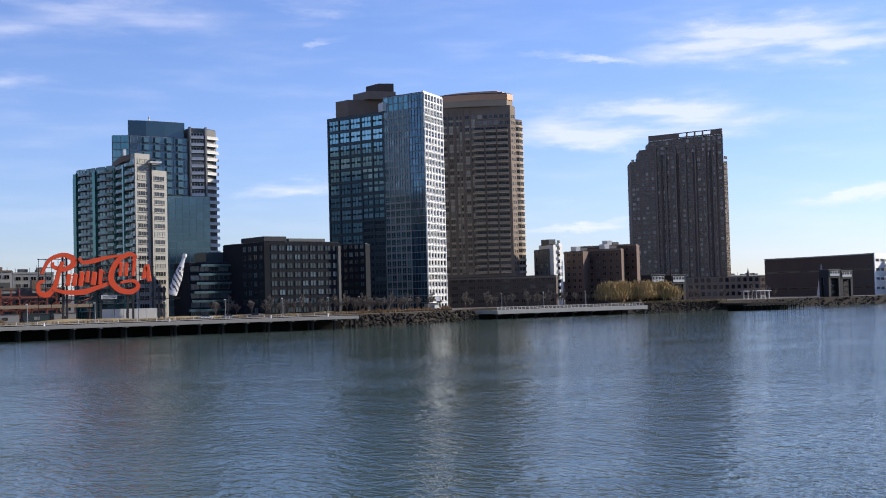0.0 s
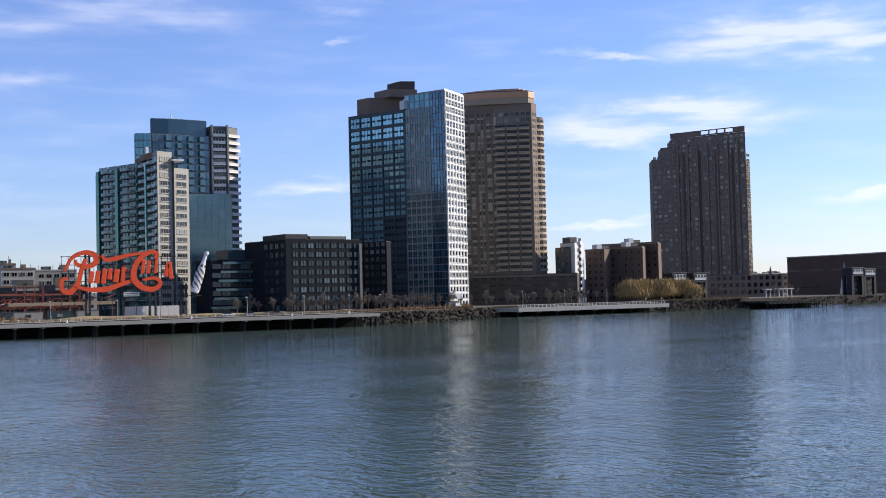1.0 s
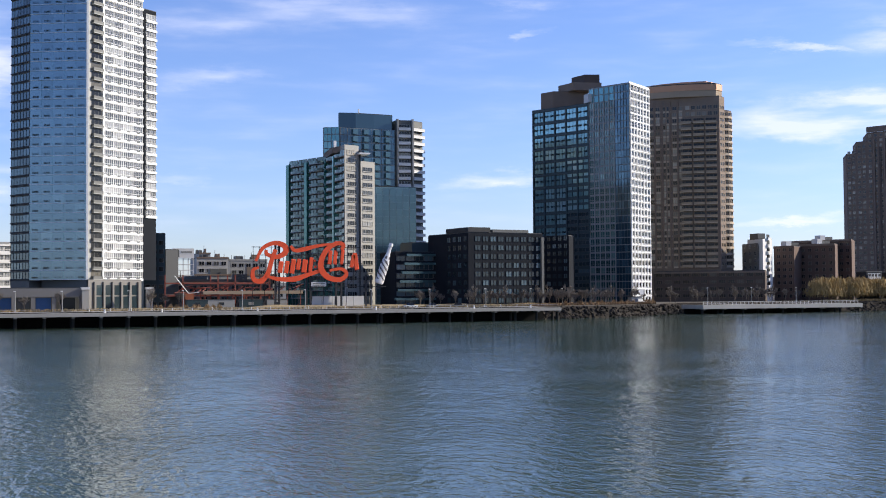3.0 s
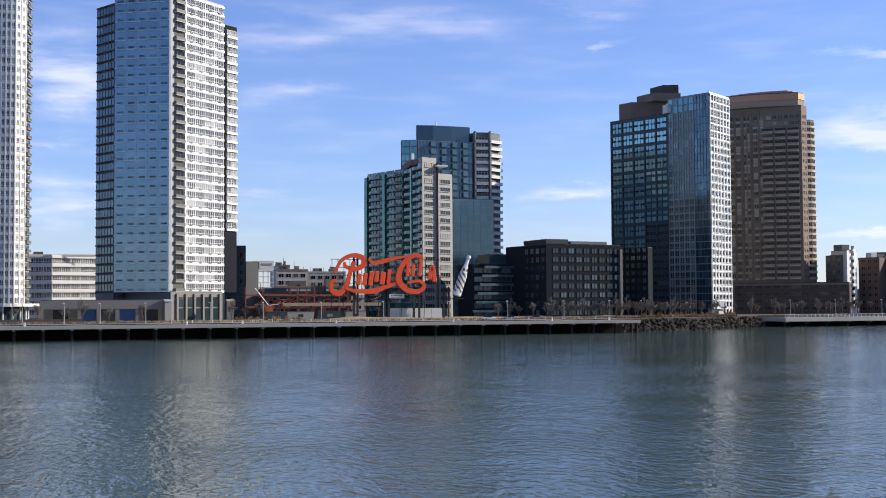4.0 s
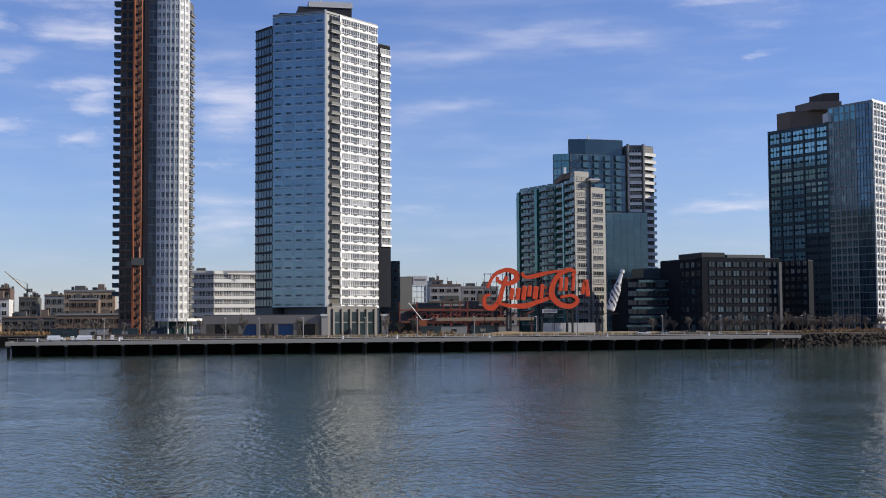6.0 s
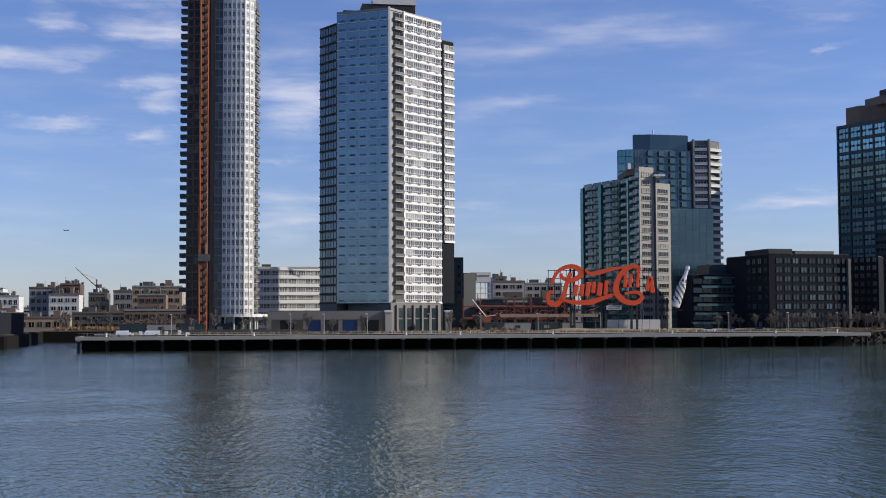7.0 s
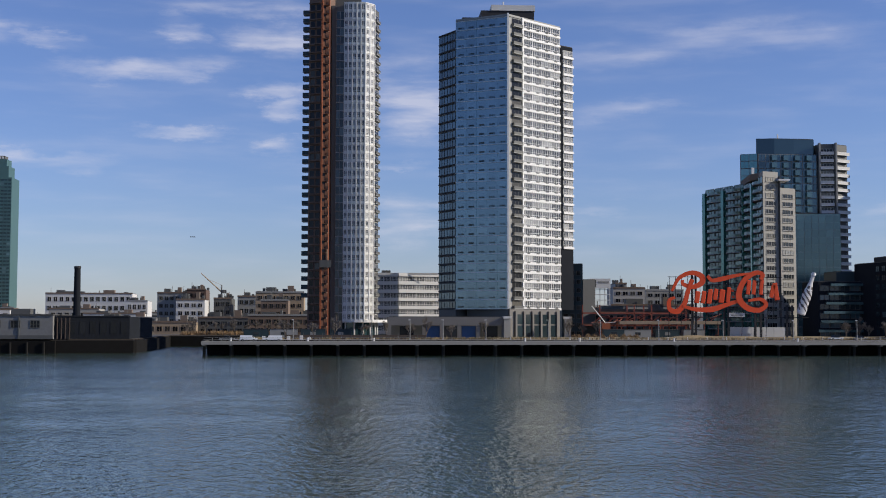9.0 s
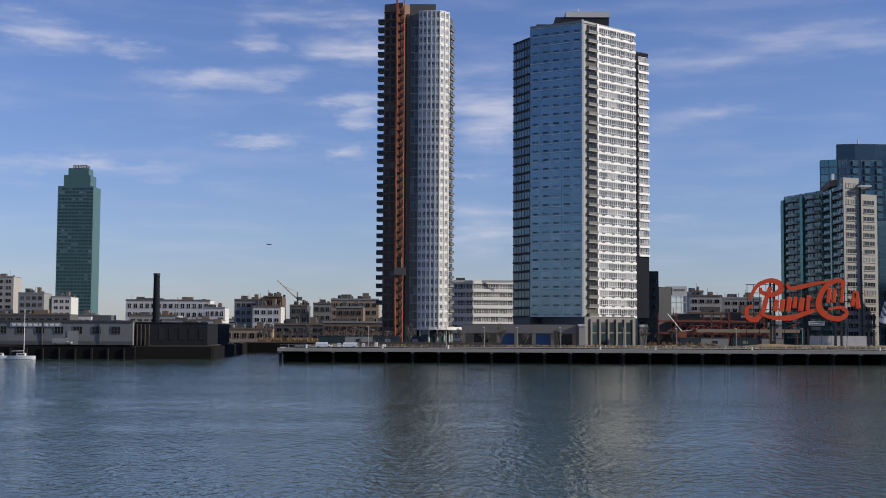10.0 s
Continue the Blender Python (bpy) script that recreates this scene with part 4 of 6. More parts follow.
def crown_tower():
    """Brown tower with a copper band round its curved crown."""
    t = thing("crown_tower", 330, 496, GZ, "brown brick tower with a curved copper-banded crown", "tower")
    floor = 2.9
    a, b, d = (311.0, 502.6), (338, 480), (348.4, 486.2)
    e = (343.0, 483.0)
    block("wall", [a, b, e, (346, 506), (322, 514)], GZ, 99.0, M["brown"], t)
    # rounded sunny end: a faceted drum with a pale band on each floor
    rc_, rr = (344.0, 490.2), 6.6
    ring = [(rc_[0] + rr * math.cos(radians(w)), rc_[1] + rr * math.sin(radians(w))) for w in range(-96, 29, 18)]
    block("sunny_wing", ring + [(350, 502), (342, 502)], GZ, 93.0, M["brown"], t)
    for p, q in zip(ring, ring[1:]):
        wd = math.dist(p, q)
        lay(t, "corner_band", slab_mesh(wd + 0.1, 0.35, 1.0, (M["paletan"],), name="corner_band"), grid(p, q, 20, floor, 25, 1, 0, -0.1))
        lay(t, "corner_window", window_mesh(wd - 0.25, 1.75, 0.1, 0.1, mullions=1, mats=(M["tan"], M["windowdark"])), grid(p, q, 20, floor, 25, 1, 0, 0.95))
    crown = []
    for i in range(13):                              # bowed towards the river, rounded at the sunny end
        u = i / 12
        p = at_s(a, b, 0.3 + u * 33.5)
        q = 2.0 * math.sin(math.pi * u)
        crown.append((p[0] - 330 - 0.64 * q, p[1] - 496 - 0.77 * q))
    crown += [(e[0] - 330 - 1.2, e[1] - 496 + 0.2), (e[0] - 330 + 0.6, e[1] - 496 + 6), (15.5, 9), (-7, 17)]
    part("crown_wall", prism(crown, 94.75, 97.6), M["tan"], t)
    part("copper_band", prism([(x * 1.01, y * 1.02) for x, y in crown], 97.6, 100.4), M["copper"], t, "copper crown band")
    part("crown_roof", prism([(x * 0.98, y * 0.98) for x, y in crown], 100.404, 100.9), M["roof"], t)
    for k in (1, 2):
        part("crown_vault", prism([(x * (1 - 0.2 * k), y * (1 - 0.12 * k)) for x, y in crown], 100.3 + 0.6 * k, 100.9 + 0.6 * k), M["copper"], t)
    wm = window_mesh(2.0, 1.9, 0.1, 0.1, mullions=1, mats=(M["tan"], M["blinds"]), sill=True)
    lay(t, "window", wm, grid(a, at_s(a, b, 19), 20, floor, 26, 7, 0.4, 0.7) + grid(at_s(a, b, 19), b, 89.6, floor, 2, 6, 0.4, 0.7))
    lay(t, "spandrel", slab_mesh(2.2, 0.14, 0.75, (M["paletan"],), name="spandrel"), grid(a, at_s(a, b, 19), 20, floor, 26, 7, 0.4, -0.25, skip=lambda i, j: (i * 5 + j * 3) % 4 == 0))
    lay(t, "balcony", slab_mesh(5.0, 1.3, 0.3, (M["paletan"], M["tan"]), 0.9, rail_mat=1), grid(at_s(a, b, 17), at_s(a, b, 34.5), 20, floor, 24, 3, 0.3, 0))
    lay(t, "balcony_door", window_mesh(5.0, 2.0, 0.14, 0.08, mullions=2, mats=(M["brown"], M["windowdark"])), grid(at_s(a, b, 17), at_s(a, b, 34.5), 20, floor, 24, 3, 0.3, 0.5))
    lay(t, "end_window", window_mesh(1.6, 1.7, 0.1, 0.1, mullions=1, mats=(M["tan"], M["window"])), grid(b, e, 20, floor, 26, 2, 0.4, 0.7))
    lay(t, "pier_strip", slab_mesh(0.8, 0.5, 92, (M["taupe"],), name="pier_strip"), grid(a, at_s(a, b, 18), GZ, 92, 1, 5, 0, 1))
    p = thing("podium_block", 333, 486, GZ, "low brown podium with pale parapet line", "building")
    pa, pb = (314, 499.5), (350.5, 464.5)
    block("wall", [pa, pb, (360, 474), (326, 508)], GZ, 18.2, M["umber"], p)
    lay(p, "parapet_line", slab_mesh(math.dist(pa, pb), 0.35, 0.8, (M["brown"],), name="parapet_line"), grid(pa, pb, 17.2, 3, 1, 1, 0, 0))
    lay(p, "podium_window", window_mesh(3.0, 1.6, 0.1, 0.1, mullions=2, mats=(M["taupe"], M["windowdark"])), grid(pa, pb, GZ + 1, 3.2, 4, 12, 0.5, 0.8))


crown_tower()


def low_rise():
    t = thing("dark_infill_building", 347, 474, GZ, "small dark flat-roofed building between towers", "building")
    block("wall", [(352.5, 484), (351.0, 470.0), (356, 474), (358, 488)], GZ, 30.5, M["dgrey"], t)
    lay(t, "window", window_mesh(1.7, 1.7, 0.1, 0.1, mullions=1, mats=(M["grey"], M["window"])), grid((352.5, 484), (351.0, 470), GZ + 1, 3.2, 8, 3, 0.3, 0.8))
    t = thing("slim_white_building", 355, 472, GZ, "slim white building with dark stacked balconies", "building")
    block("wall", [(351.4, 467), (359.6, 471), (357, 480), (352.6, 480)], GZ, 32.5, M["white2"], t)
    lay(t, "balcony", slab_mesh(3.0, 1.0, 0.3, (M["white"], M["white2"]), 0.9, rail_mat=1), grid((353.8, 468.2), (358.2, 470.3), GZ + 3, 3.1, 9, 1, 0, 0))
    lay(t, "balcony_door", window_mesh(2.8, 2.2, 0.1, 0.06, mullions=1, mats=(M["dgrey"], M["windowdark"])), grid((353.8, 468.2), (358.2, 470.3), GZ + 3, 3.1, 9, 1, 0, 0.4))
    part("stair_head", boxes((-2.5, 1.5, 0, 6, 28.2, 31)), M["dgrey"], t)
    for p, q, h in (((376.6, 492), (379.6, 478), 30.0), ((380.2, 478), (388.0, 462), 30.5), ((392.0, 500), (404.5, 470), 33.0)):
        t = thing("brick_block", (p[0] + q[0]) / 2, (p[1] + q[1]) / 2, GZ, "reddish brown brick apartment block with rows of windows", "building", "brick blocks")
        block("wall", [p, q, (q[0] + 14, q[1] + 14), (p[0] + 14, p[1] + 14)], GZ, h, M["redbrown"], t)
        ln = math.dist(p, q)
        lay(t, "window", window_mesh(1.6, 1.6, 0.1, 0.1, mullions=1, mats=(M["brown"], M["windowdark"])), grid(p, q, GZ + 0.6, 3.05, int((h - GZ) / 3.05), max(3, int(ln / 3.2)), 0.4, 0.8))
        lay(t, "cornice", slab_mesh(ln, 0.4, 1.0, (M["brown"],), name="cornice"), grid(p, q, h - 0.8, 3, 1, 1, 0, 0))
        part("roof_hut", boxes((2, 5, 2, 6, h - GZ + 0.3, h - GZ + 2.6)), M["white2"], t)
        part("roof_hut", boxes((7, 11, 4, 8, h - GZ + 0.3, h - GZ + 2.0)), M["dgrey"], t)
    t = thing("brick_block", 372, 474, GZ, "long low brown brick wing with many windows", "building", "brick blocks")
    block("wall", [(365, 476), (369.5, 468), (385, 480), (381, 488)], GZ, 29.4, M["redbrown"], t)
    lay(t, "window", window_mesh(1.6, 1.6, 0.1, 0.1, mullions=1, mats=(M["brown"], M["windowdark"])), grid((365, 476), (369.5, 468), GZ + 0.6, 3.05, 8, 3, 0.3, 0.8))


low_rise()


def brown_slab_tower():
    rc, l1, l2, l3 = (514.7, 520), (497.6, 564), (495.2, 570), (493, 576)
    re = (518.6, 521.0)
    t = thing("brown_slab_tower", 508, 548, GZ, "dark taupe brick apartment tower with stepped top", "tower")
    bk = lambda p: (p[0] + 13, p[1] + 18)
    floor = 2.9
    block("wall", [l1, rc, bk(rc), bk(l1)], GZ, 98.6, M["taupe"], t)
    block("left_step", [l2, l1, bk(l1), bk(l2)], GZ, 94.0, M["taupe"], t)
    block("left_wing", [l3, l2, bk(l2), bk(l3)], GZ, 87.5, M["taupe"], t)
    block("right_wing", [rc, re, (530.5, 536.5), (527, 538)], GZ, 82.0, M["taupe"], t)
    wm = window_mesh(1.9, 1.7, 0.12, 0.1, mullions=1, mats=(M["tan"], M["blinds"]), sill=True)
    for p, q, n, rows in ((l1, rc, 14, 28), (l2, l1, 2, 26), (l3, l2, 2, 25), (rc, re, 2, 24)):
        lay(t, "window", wm, grid(p, q, 17, floor, rows, n, 0.4, 0.8))
    lay(t, "brick_pier", slab_mesh(0.9, 0.9, 88.0, (M["brown"],), name="brick_pier"), grid(l1, rc, GZ + 2, 88, 1, 7, 1.5, 0))
    # raised darker strips imitate shaded upright recesses in the wall
    lay(t, "dark_reveal", slab_mesh(1.3, 0.25, 84.0, (M["umber"],), name="dark_reveal"), grid(l1, rc, GZ + 2, 84, 1, 4, 3.0, 0))
    part("crown_frame", boxes((-23.5, -3.6, -0.6, 0.2, 0, 3.2), (16.4, 23.5, -0.6, 0.2, 0, 3.2), (-3.6, 16.4, -0.6, 0.2, 0, 0.7), (-3.6, 16.4, -0.6, 0.2, 2.7, 3.2), (1.0, 1.8, -0.6, 0.2, 0.7, 2.7), (6.0, 6.8, -0.6, 0.2, 0.7, 2.7), (11.0, 11.8, -0.6, 0.2, 0.7, 2.7)), M["taupe"], t).matrix_basis = pose(506.1 - 508, 542 - 548, 94.6, 0, 0, -68.8)
    p = thing("arcade_building", 480, 540, GZ, "low taupe arcade wing with a row of openings", "building")
    block("wall", [(474, 510), (520, 500), (522, 516), (478, 530)], GZ, 16.5, M["taupe"], p)
    lay(p, "opening", window_mesh(2.6, 2.6, 0.2, 0.15, mats=(M["taupe"], M["windowdark"])), grid((474, 510), (520, 500), GZ + 1, 3.8, 3, 12, 0.4, 0.7))


brown_slab_tower()


def wedge_building():
    c, l, r = (591.3, 480), (599.2, 572), (640, 500)
    t = thing("wedge_building", 600, 520, GZ, "low modern dark clad building with a white end wall", "building")
    bow = []                                             # the long side is hollowed inwards
    for i in range(11):
        p = at_s(l, c, 92.3 * i / 10)
        q = 5.0 * math.sin(math.pi * i / 10)
        bow.append((p[0] + q, p[1] + 0.1 * q))
    block("wall", bow + [r, (650, 580)], GZ, 27.6, M["umber"], t)
    part("roof_edge", prism([(x - 600, y - 520) for x, y in [(x - 0.4, y) for x, y in bow] + [(x + 1.0, y) for x, y in bow[::-1]]], 23.5, 24.2), M["grey"], t)
    part("white_end", prism([(x - 600, y - 520) for x, y in (along(c, -68, 0.5), along(r, -68, 0.5), r, c)], 0, 24.3), M["white"], t, "white end wall")
    bm = bmesh.new()
    rod(bm, (-6.0, 2.0, 0), (-5.0, 2.0, 19.5), 3.4, 0.15, 3)
    part("glazed_fin", bm, M["white2"], t, "slim pale triangular fin")
    for p, q in zip(bow, bow[1:]):
        lay(t, "strip_window", window_mesh(7.5, 1.3, 0.15, 0.12, mullions=3, mats=(M["taupe"], M["windowdark"])), grid(p, q, GZ + 3, 10.5, 2, 1, 0.3, 1))
    lay(t, "end_window", window_mesh(6.5, 1.8, 0.15, 0.1, mullions=3, mats=(M["white2"], M["window"])), grid(along(c, -68, 0.6), along(r, -68, 0.6), GZ + 2, 5.4, 4, 6, 1, 1))


wedge_building()


# ---- piers and banks ----
DECK = 4.05


def pier(name, x0, x1, y0, y1, top, fascia, bay, label, material, pile_r=0.45):
    """A deck on bents: an edge beam, a slab, bent caps and piles, with a near-black sheet far back standing for the
    shade underneath.
    """
    t = thing(name, (x0 + x1) / 2, (y0 + y1) / 2, 0, label, "pier")
    hx, hy = (x1 - x0) / 2, (y1 - y0) / 2
    part("deck_slab", boxes((-hx, hx, -hy, hy, top - 0.5, top)), material, t)
    part("edge_beam", boxes((-hx - 0.1, hx + 0.1, -hy - 0.25, -hy + 0.45, top - fascia, top + 0.12)), material, t)
    part("side_beam", boxes((-hx - 0.25, -hx + 0.4, -hy + 0.46, hy, top - fascia, top + 0.12)), material, t)
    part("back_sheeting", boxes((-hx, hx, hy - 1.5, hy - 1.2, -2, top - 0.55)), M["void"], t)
    n = int((x1 - x0) / bay)
    for i in range(n + 1):
        x = -hx + 0.6 + (x1 - x0 - 1.2) * i / n
        part("bent_cap", boxes((x - 0.36, x + 0.36, -hy - 0.35, -hy + 2.5, top - fascia - 0.4, top - 0.51 if fascia < 0.5 else top - fascia + 0.02)), M["dgrey"], t)
        for y in ((-hy + 1.4, -hy + 4.8) if i % 2 else (-hy + 1.4,)):
            bm = bmesh.new()
            rod(bm, (x, y, -2), (x, y, top - fascia - 0.5), pile_r, sides=8)
            part("pier_leg", bm, M["pile"], t)
    return t


main_pier = pier("long_pier", -46, 191, 360, 374, DECK, 0.85, 7.6, "long grey concrete pier on dark piles above the river", M["deck"])
for k in range(31):
    x = -43 + 7.6 * k
    part("rail_post", boxes((-0.06, 0.06, -0.06, 0.06, 0, 1.05)), M["grey"], main_pier).location = (x - 72.5, -6.7, DECK + 0.12)
part("rail", boxes((-118, 118, -6.74, -6.66, DECK + 1.1, DECK + 1.17), (-118, 118, -6.73, -6.67, DECK + 0.6, DECK + 0.65)), M["grey"], main_pier)
pier("white_pier", 284, 363, 416, 431, 3.5, 1.5, 9.5, "pale concrete pier with a deep white fascia", M["concrete"])
pier("timber_pier", 403, 441, 396, 409, 2.9, 0.45, 2.6, "dark weathered timber pier head on many piles", M["pile"], 0.25)
pier("timber_pier", 427, 439, 409.6, 438, 2.9, 0.45, 2.6, "dark weathered timber walkway from the bank to the pier head", M["pile"], 0.25)
t = thing("white_railing", 323, 416.6, 3.62, "pale post-and-rail fence along the pier edge", "railing")
for k in range(40):
    part("post", boxes((-0.07, 0.07, -0.07, 0.07, 0, 1.1)), M["white2"], t).location = (-38.5 + k * 1.97, 0, 0)
part("top_rail", boxes((-38.6, 38.6, -0.06, 0.06, 1.1, 1.2)), M["white2"], t)
part("mid_rail", boxes((-38.6, 38.6, -0.04, 0.04, 0.5, 0.58)), M["white2"], t)

# promenade and grass behind the pier
part("pavement", boxes((-40, 190, 374.6, 381, GZ + 0.004, GZ + 0.08)), M["concrete"], label="pale concrete promenade path", kind="structure")
bm = bmesh.new()
nx, ny = 70, 9
rows_v = []
for j in range(ny + 1):
    rows_v.append([bm.verts.new((40 + 190 * i / nx + 0.32 * j * (i / nx) * 9, 381.2 + 2.6 * j + (i / nx) ** 2 * 22,
                                 GZ + 0.02 + 1.1 * math.sin(math.pi * j / ny) * (0.4 + noise.noise((i * 0.2, j * 0.3, 3)) * 0.9 + 0.5 * math.sin(math.pi * i / nx))))
                   for i in range(nx + 1)])
for j in range(ny):
    for i in range(nx):
        bm.faces.new((rows_v[j][i], rows_v[j][i + 1], rows_v[j + 1][i + 1], rows_v[j + 1][i]))
for v in bm.verts:
    v.co.z = max(v.co.z, GZ + 0.02)
part("lawn", bm, M["grass"], label="gently mounded straw-coloured winter lawn", kind="structure")


def tufts(name, x0, x1, yf, y_deep, n, h, material, label, seed, z=GZ):
    """Dry grass as many small blades in one mesh."""
    rng = random.Random(seed)
    vs, fs = [], []
    for _ in range(n):
        x = rng.uniform(x0, x1)
        y = yf(x) + rng.uniform(0, y_deep)
        g = h * rng.uniform(0.5, 1.3)
        for _ in range(3):
            a, w = rng.uniform(0, math.pi), rng.uniform(0.12, 0.3)
            dx, dy = math.cos(a) * w, math.sin(a) * w
            lx, ly = rng.uniform(-0.4, 0.4) * g, rng.uniform(-0.4, 0.4) * g
            o = len(vs)
            vs += [(x - dx, y - dy, z), (x + dx, y + dy, z), (x + lx, y + ly, z + g)]
            fs.append((o, o + 1, o + 2))
    me = bpy.data.meshes.new(name)
    me.from_pydata(vs, [], fs)
    me.materials.append(material)
    tagged(link_mesh(name, me), label, "grass", kind="stuff")


tufts("dry_grass", 45, 192, lambda x: 381.5, 22, 3600, 0.75, M["grass"], "thin straw-coloured winter grass tufts", 4)
tufts("dry_grass", -38, 45, lambda x: 381.5, 11, 1500, 0.8, M["grass"], "straw-coloured winter grass in front of the podium", 7)
tufts("dry_grass", 192, 262, lambda x: 385 + (x - 192) * 0.42, 14, 1500, 0.9, M["reed"], "rusty dry grass along the bank top", 5)
tufts("dry_grass", 362, 430, lambda x: 433, 9, 1200, 0.9, M["grass"], "pale dry grass above the rocks", 6)

ROCKS = []
for k in range(6):
    rng = random.Random(k)
    bm = bmesh.new()
    bmesh.ops.create_icosphere(bm, subdivisions=1, radius=1.0)
    for v in bm.verts:
        v.co *= rng.uniform(0.65, 1.2)
        v.co.z *= 0.7
    me = bpy.data.meshes.new("rock")
    bm.to_mesh(me)
    bm.free()
    me.materials.append(M["rock"])
    ROCKS.append(me)


def riprap(x0, y0, x1, y1, n, seed, label):
    t = thing("riprap_bank", (x0 + x1) / 2, (y0 + y1) / 2, 0, label, "rocks")
    rng = random.Random(seed)
    for i in range(n):
        s = rng.random()
        up = rng.random()
        p = Vector((x0 + (x1 - x0) * s, y0 + (y1 - y0) * s + up * 5.2 - 0.5, -0.4 + up * 4.4))
        ob = new("rock", ROCKS[i % 6])
        ob.parent = t
        q = rng.uniform(0.3, 0.75)
        ob.matrix_basis = pose(p.x - t.location.x, p.y - t.location.y, p.z, rng.uniform(0, 360), rng.uniform(0, 40), rng.uniform(0, 360)) @ Matrix.Diagonal((q * 1.3, q, q * 0.8, 1))


riprap(-71.5, 394, -78, 470, 110, 6, "dark rubble along the inlet edge")
riprap(189, 372.5, 228, 386, 220, 1, "dark wet boulders below a grassy bank")
riprap(228, 386, 284, 429, 290, 2, "dark boulders sloping into the river")
riprap(361, 425, 430, 434, 280, 3, "brown-grey boulders at the water's edge")
riprap(440, 437, 560, 445, 220, 4, "low dark boulders along the far bank")

# ---- plants ----


def twig_tree(name, height, seed, material, trunk_mat, depth=4, spread=0.55, droop=0.0):
    """A bare winter tree: tapered trunk, limbs and fine twigs."""
    rng = random.Random(seed)
    wood, fine = bmesh.new(), bmesh.new()

    def grow(p, d, ln, r, k):
        e = p + d * ln
        rod(wood if k >= depth - 1 else fine, p, e, r, r * 0.62, 5 if k == depth else 3)
        if k == 0:
            return
        for _ in range(5 if k > 1 else 7):
            nd = (d + Vector((rng.uniform(-1, 1), rng.uniform(-1, 1), rng.uniform(-0.1, 0.9) - droop * (depth - k))) * spread).normalized()
            grow(p + d * ln * rng.uniform(0.55, 1.0), nd, ln * rng.uniform(0.6, 0.82), max(r * 0.55, 0.02), k - 1)
    grow(Vector((0, 0, -0.1)), Vector((rng.uniform(-0.05, 0.05), rng.uniform(-0.05, 0.05), 1)).normalized(), height * 0.33, height * 0.022, depth)
    t = thing(name, 0, 0, GZ, "leafless young street tree with fine brown twigs", "tree", "bare shore trees")
    part("trunk", wood, trunk_mat, t)
    part("crown", fine, material, t, "fine bare twigs")
    return t


def willow(seed):
    """A spreading willow with hanging straw-gold withes."""
    rng = random.Random(seed)
    t = thing("willow_tree", 0, 0, GZ, "spreading winter willow with hanging golden withes", "tree", "willows by the pier")
    wood = bmesh.new()
    rod(wood, (0, 0, -0.1), (0.2, 0, 2.6), 0.45, 0.3, 7)
    tips = []
    for i in range(26):
        a = 2 * math.pi * i / 26 + rng.uniform(-0.2, 0.2)
        u = math.sqrt(rng.random())
        q = Vector((math.cos(a) * 4.6 * u, math.sin(a) * 4.0 * u, 9.0 - 4.6 * u * u + rng.uniform(-0.4, 0.4)))
        rod(wood, (0.2, 0, 2.4), q, 0.2, 0.07, 4)
        tips.append(q)
    part("trunk", wood, M["bark"], t)
    vs, fs = [], []
    for _ in range(4200):
        b = rng.choice(tips)
        s = Vector((rng.gauss(0, 1.5), rng.gauss(0, 1.5), rng.gauss(0.4, 0.7)))
        p = Vector((b.x + s.x, b.y + s.y, b.z + s.z))
        ln = rng.uniform(0.8, 2.8)
        a, w = rng.uniform(0, math.pi), rng.uniform(0.03, 0.08)
        out_x, out_y = p.x * 0.14 * rng.random(), p.y * 0.14 * rng.random()
        z1 = max(p.z - ln, 0.5)
        o = len(vs)
        dx, dy = math.cos(a) * w, math.sin(a) * w
        vs += [(p.x - dx, p.y - dy, p.z), (p.x + dx, p.y + dy, p.z), (p.x + out_x + dx, p.y + out_y + dy, z1), (p.x + out_x - dx, p.y + out_y - dy, z1)]
        fs.append((o, o + 1, o + 2, o + 3))
    me = bpy.data.meshes.new("crown")
    me.from_pydata(vs, [], fs)
    me.materials.append(M["willow"])
    link_mesh("crown", me, t, "hanging golden withes")
    return t


TREES = [twig_tree("bare_tree", h, s, M["twig"], M["bark"]) for h, s in ((7.2, 11), (6.2, 12), (7.8, 13), (5.6, 14))]
rng = random.Random(77)
spots = [(158 + 3.1 * i + rng.uniform(-1, 1), 399 + rng.uniform(-4, 6) if 158 + 3.1 * i > 182 or 158 + 3.1 * i < 168 else 393 + rng.uniform(-3, 2)) for i in range(22)]
spots = [(x, min(y, 396.5) if x > 170 else y + 4) for x, y in spots]
spots += [(212 + 3.4 * i, 408 + 1.9 * i + rng.uniform(-3, 3)) for i in range(18)]
spots += [(284 + 3.3 * i + rng.uniform(-1.5, 1.5), 446 + rng.uniform(-4, 10)) for i in range(24)]
spots += [(410 + 6 * i + rng.uniform(-2, 2), 452 + rng.uniform(-4, 20)) for i in range(16)]
spots += [(-24 + 7.5 * i + rng.uniform(-2, 2), 386 + rng.uniform(-2, 3)) for i in range(9)]
spots += [(-76 + 4.4 * i, 530 + rng.uniform(-4, 12)) for i in range(13)]
spots += [(66 + 5 * i, 402 + rng.uniform(-4, 4)) for i in range(3)]
for i, (x, y) in enumerate(spots):
    s = rng.uniform(0.75, 1.1)
    src = TREES[i % 4]
    if i < 4:
        src.matrix_basis = pose(x, y, GZ, 0, 0, rng.uniform(0, 360))
    else:
        copy_thing(src, pose(x, y, GZ, 0, 0, rng.uniform(0, 360)))
W1, W2 = willow(3), willow(9)
W1.scale = W2.scale = (1.1, 1.1, 1.0)
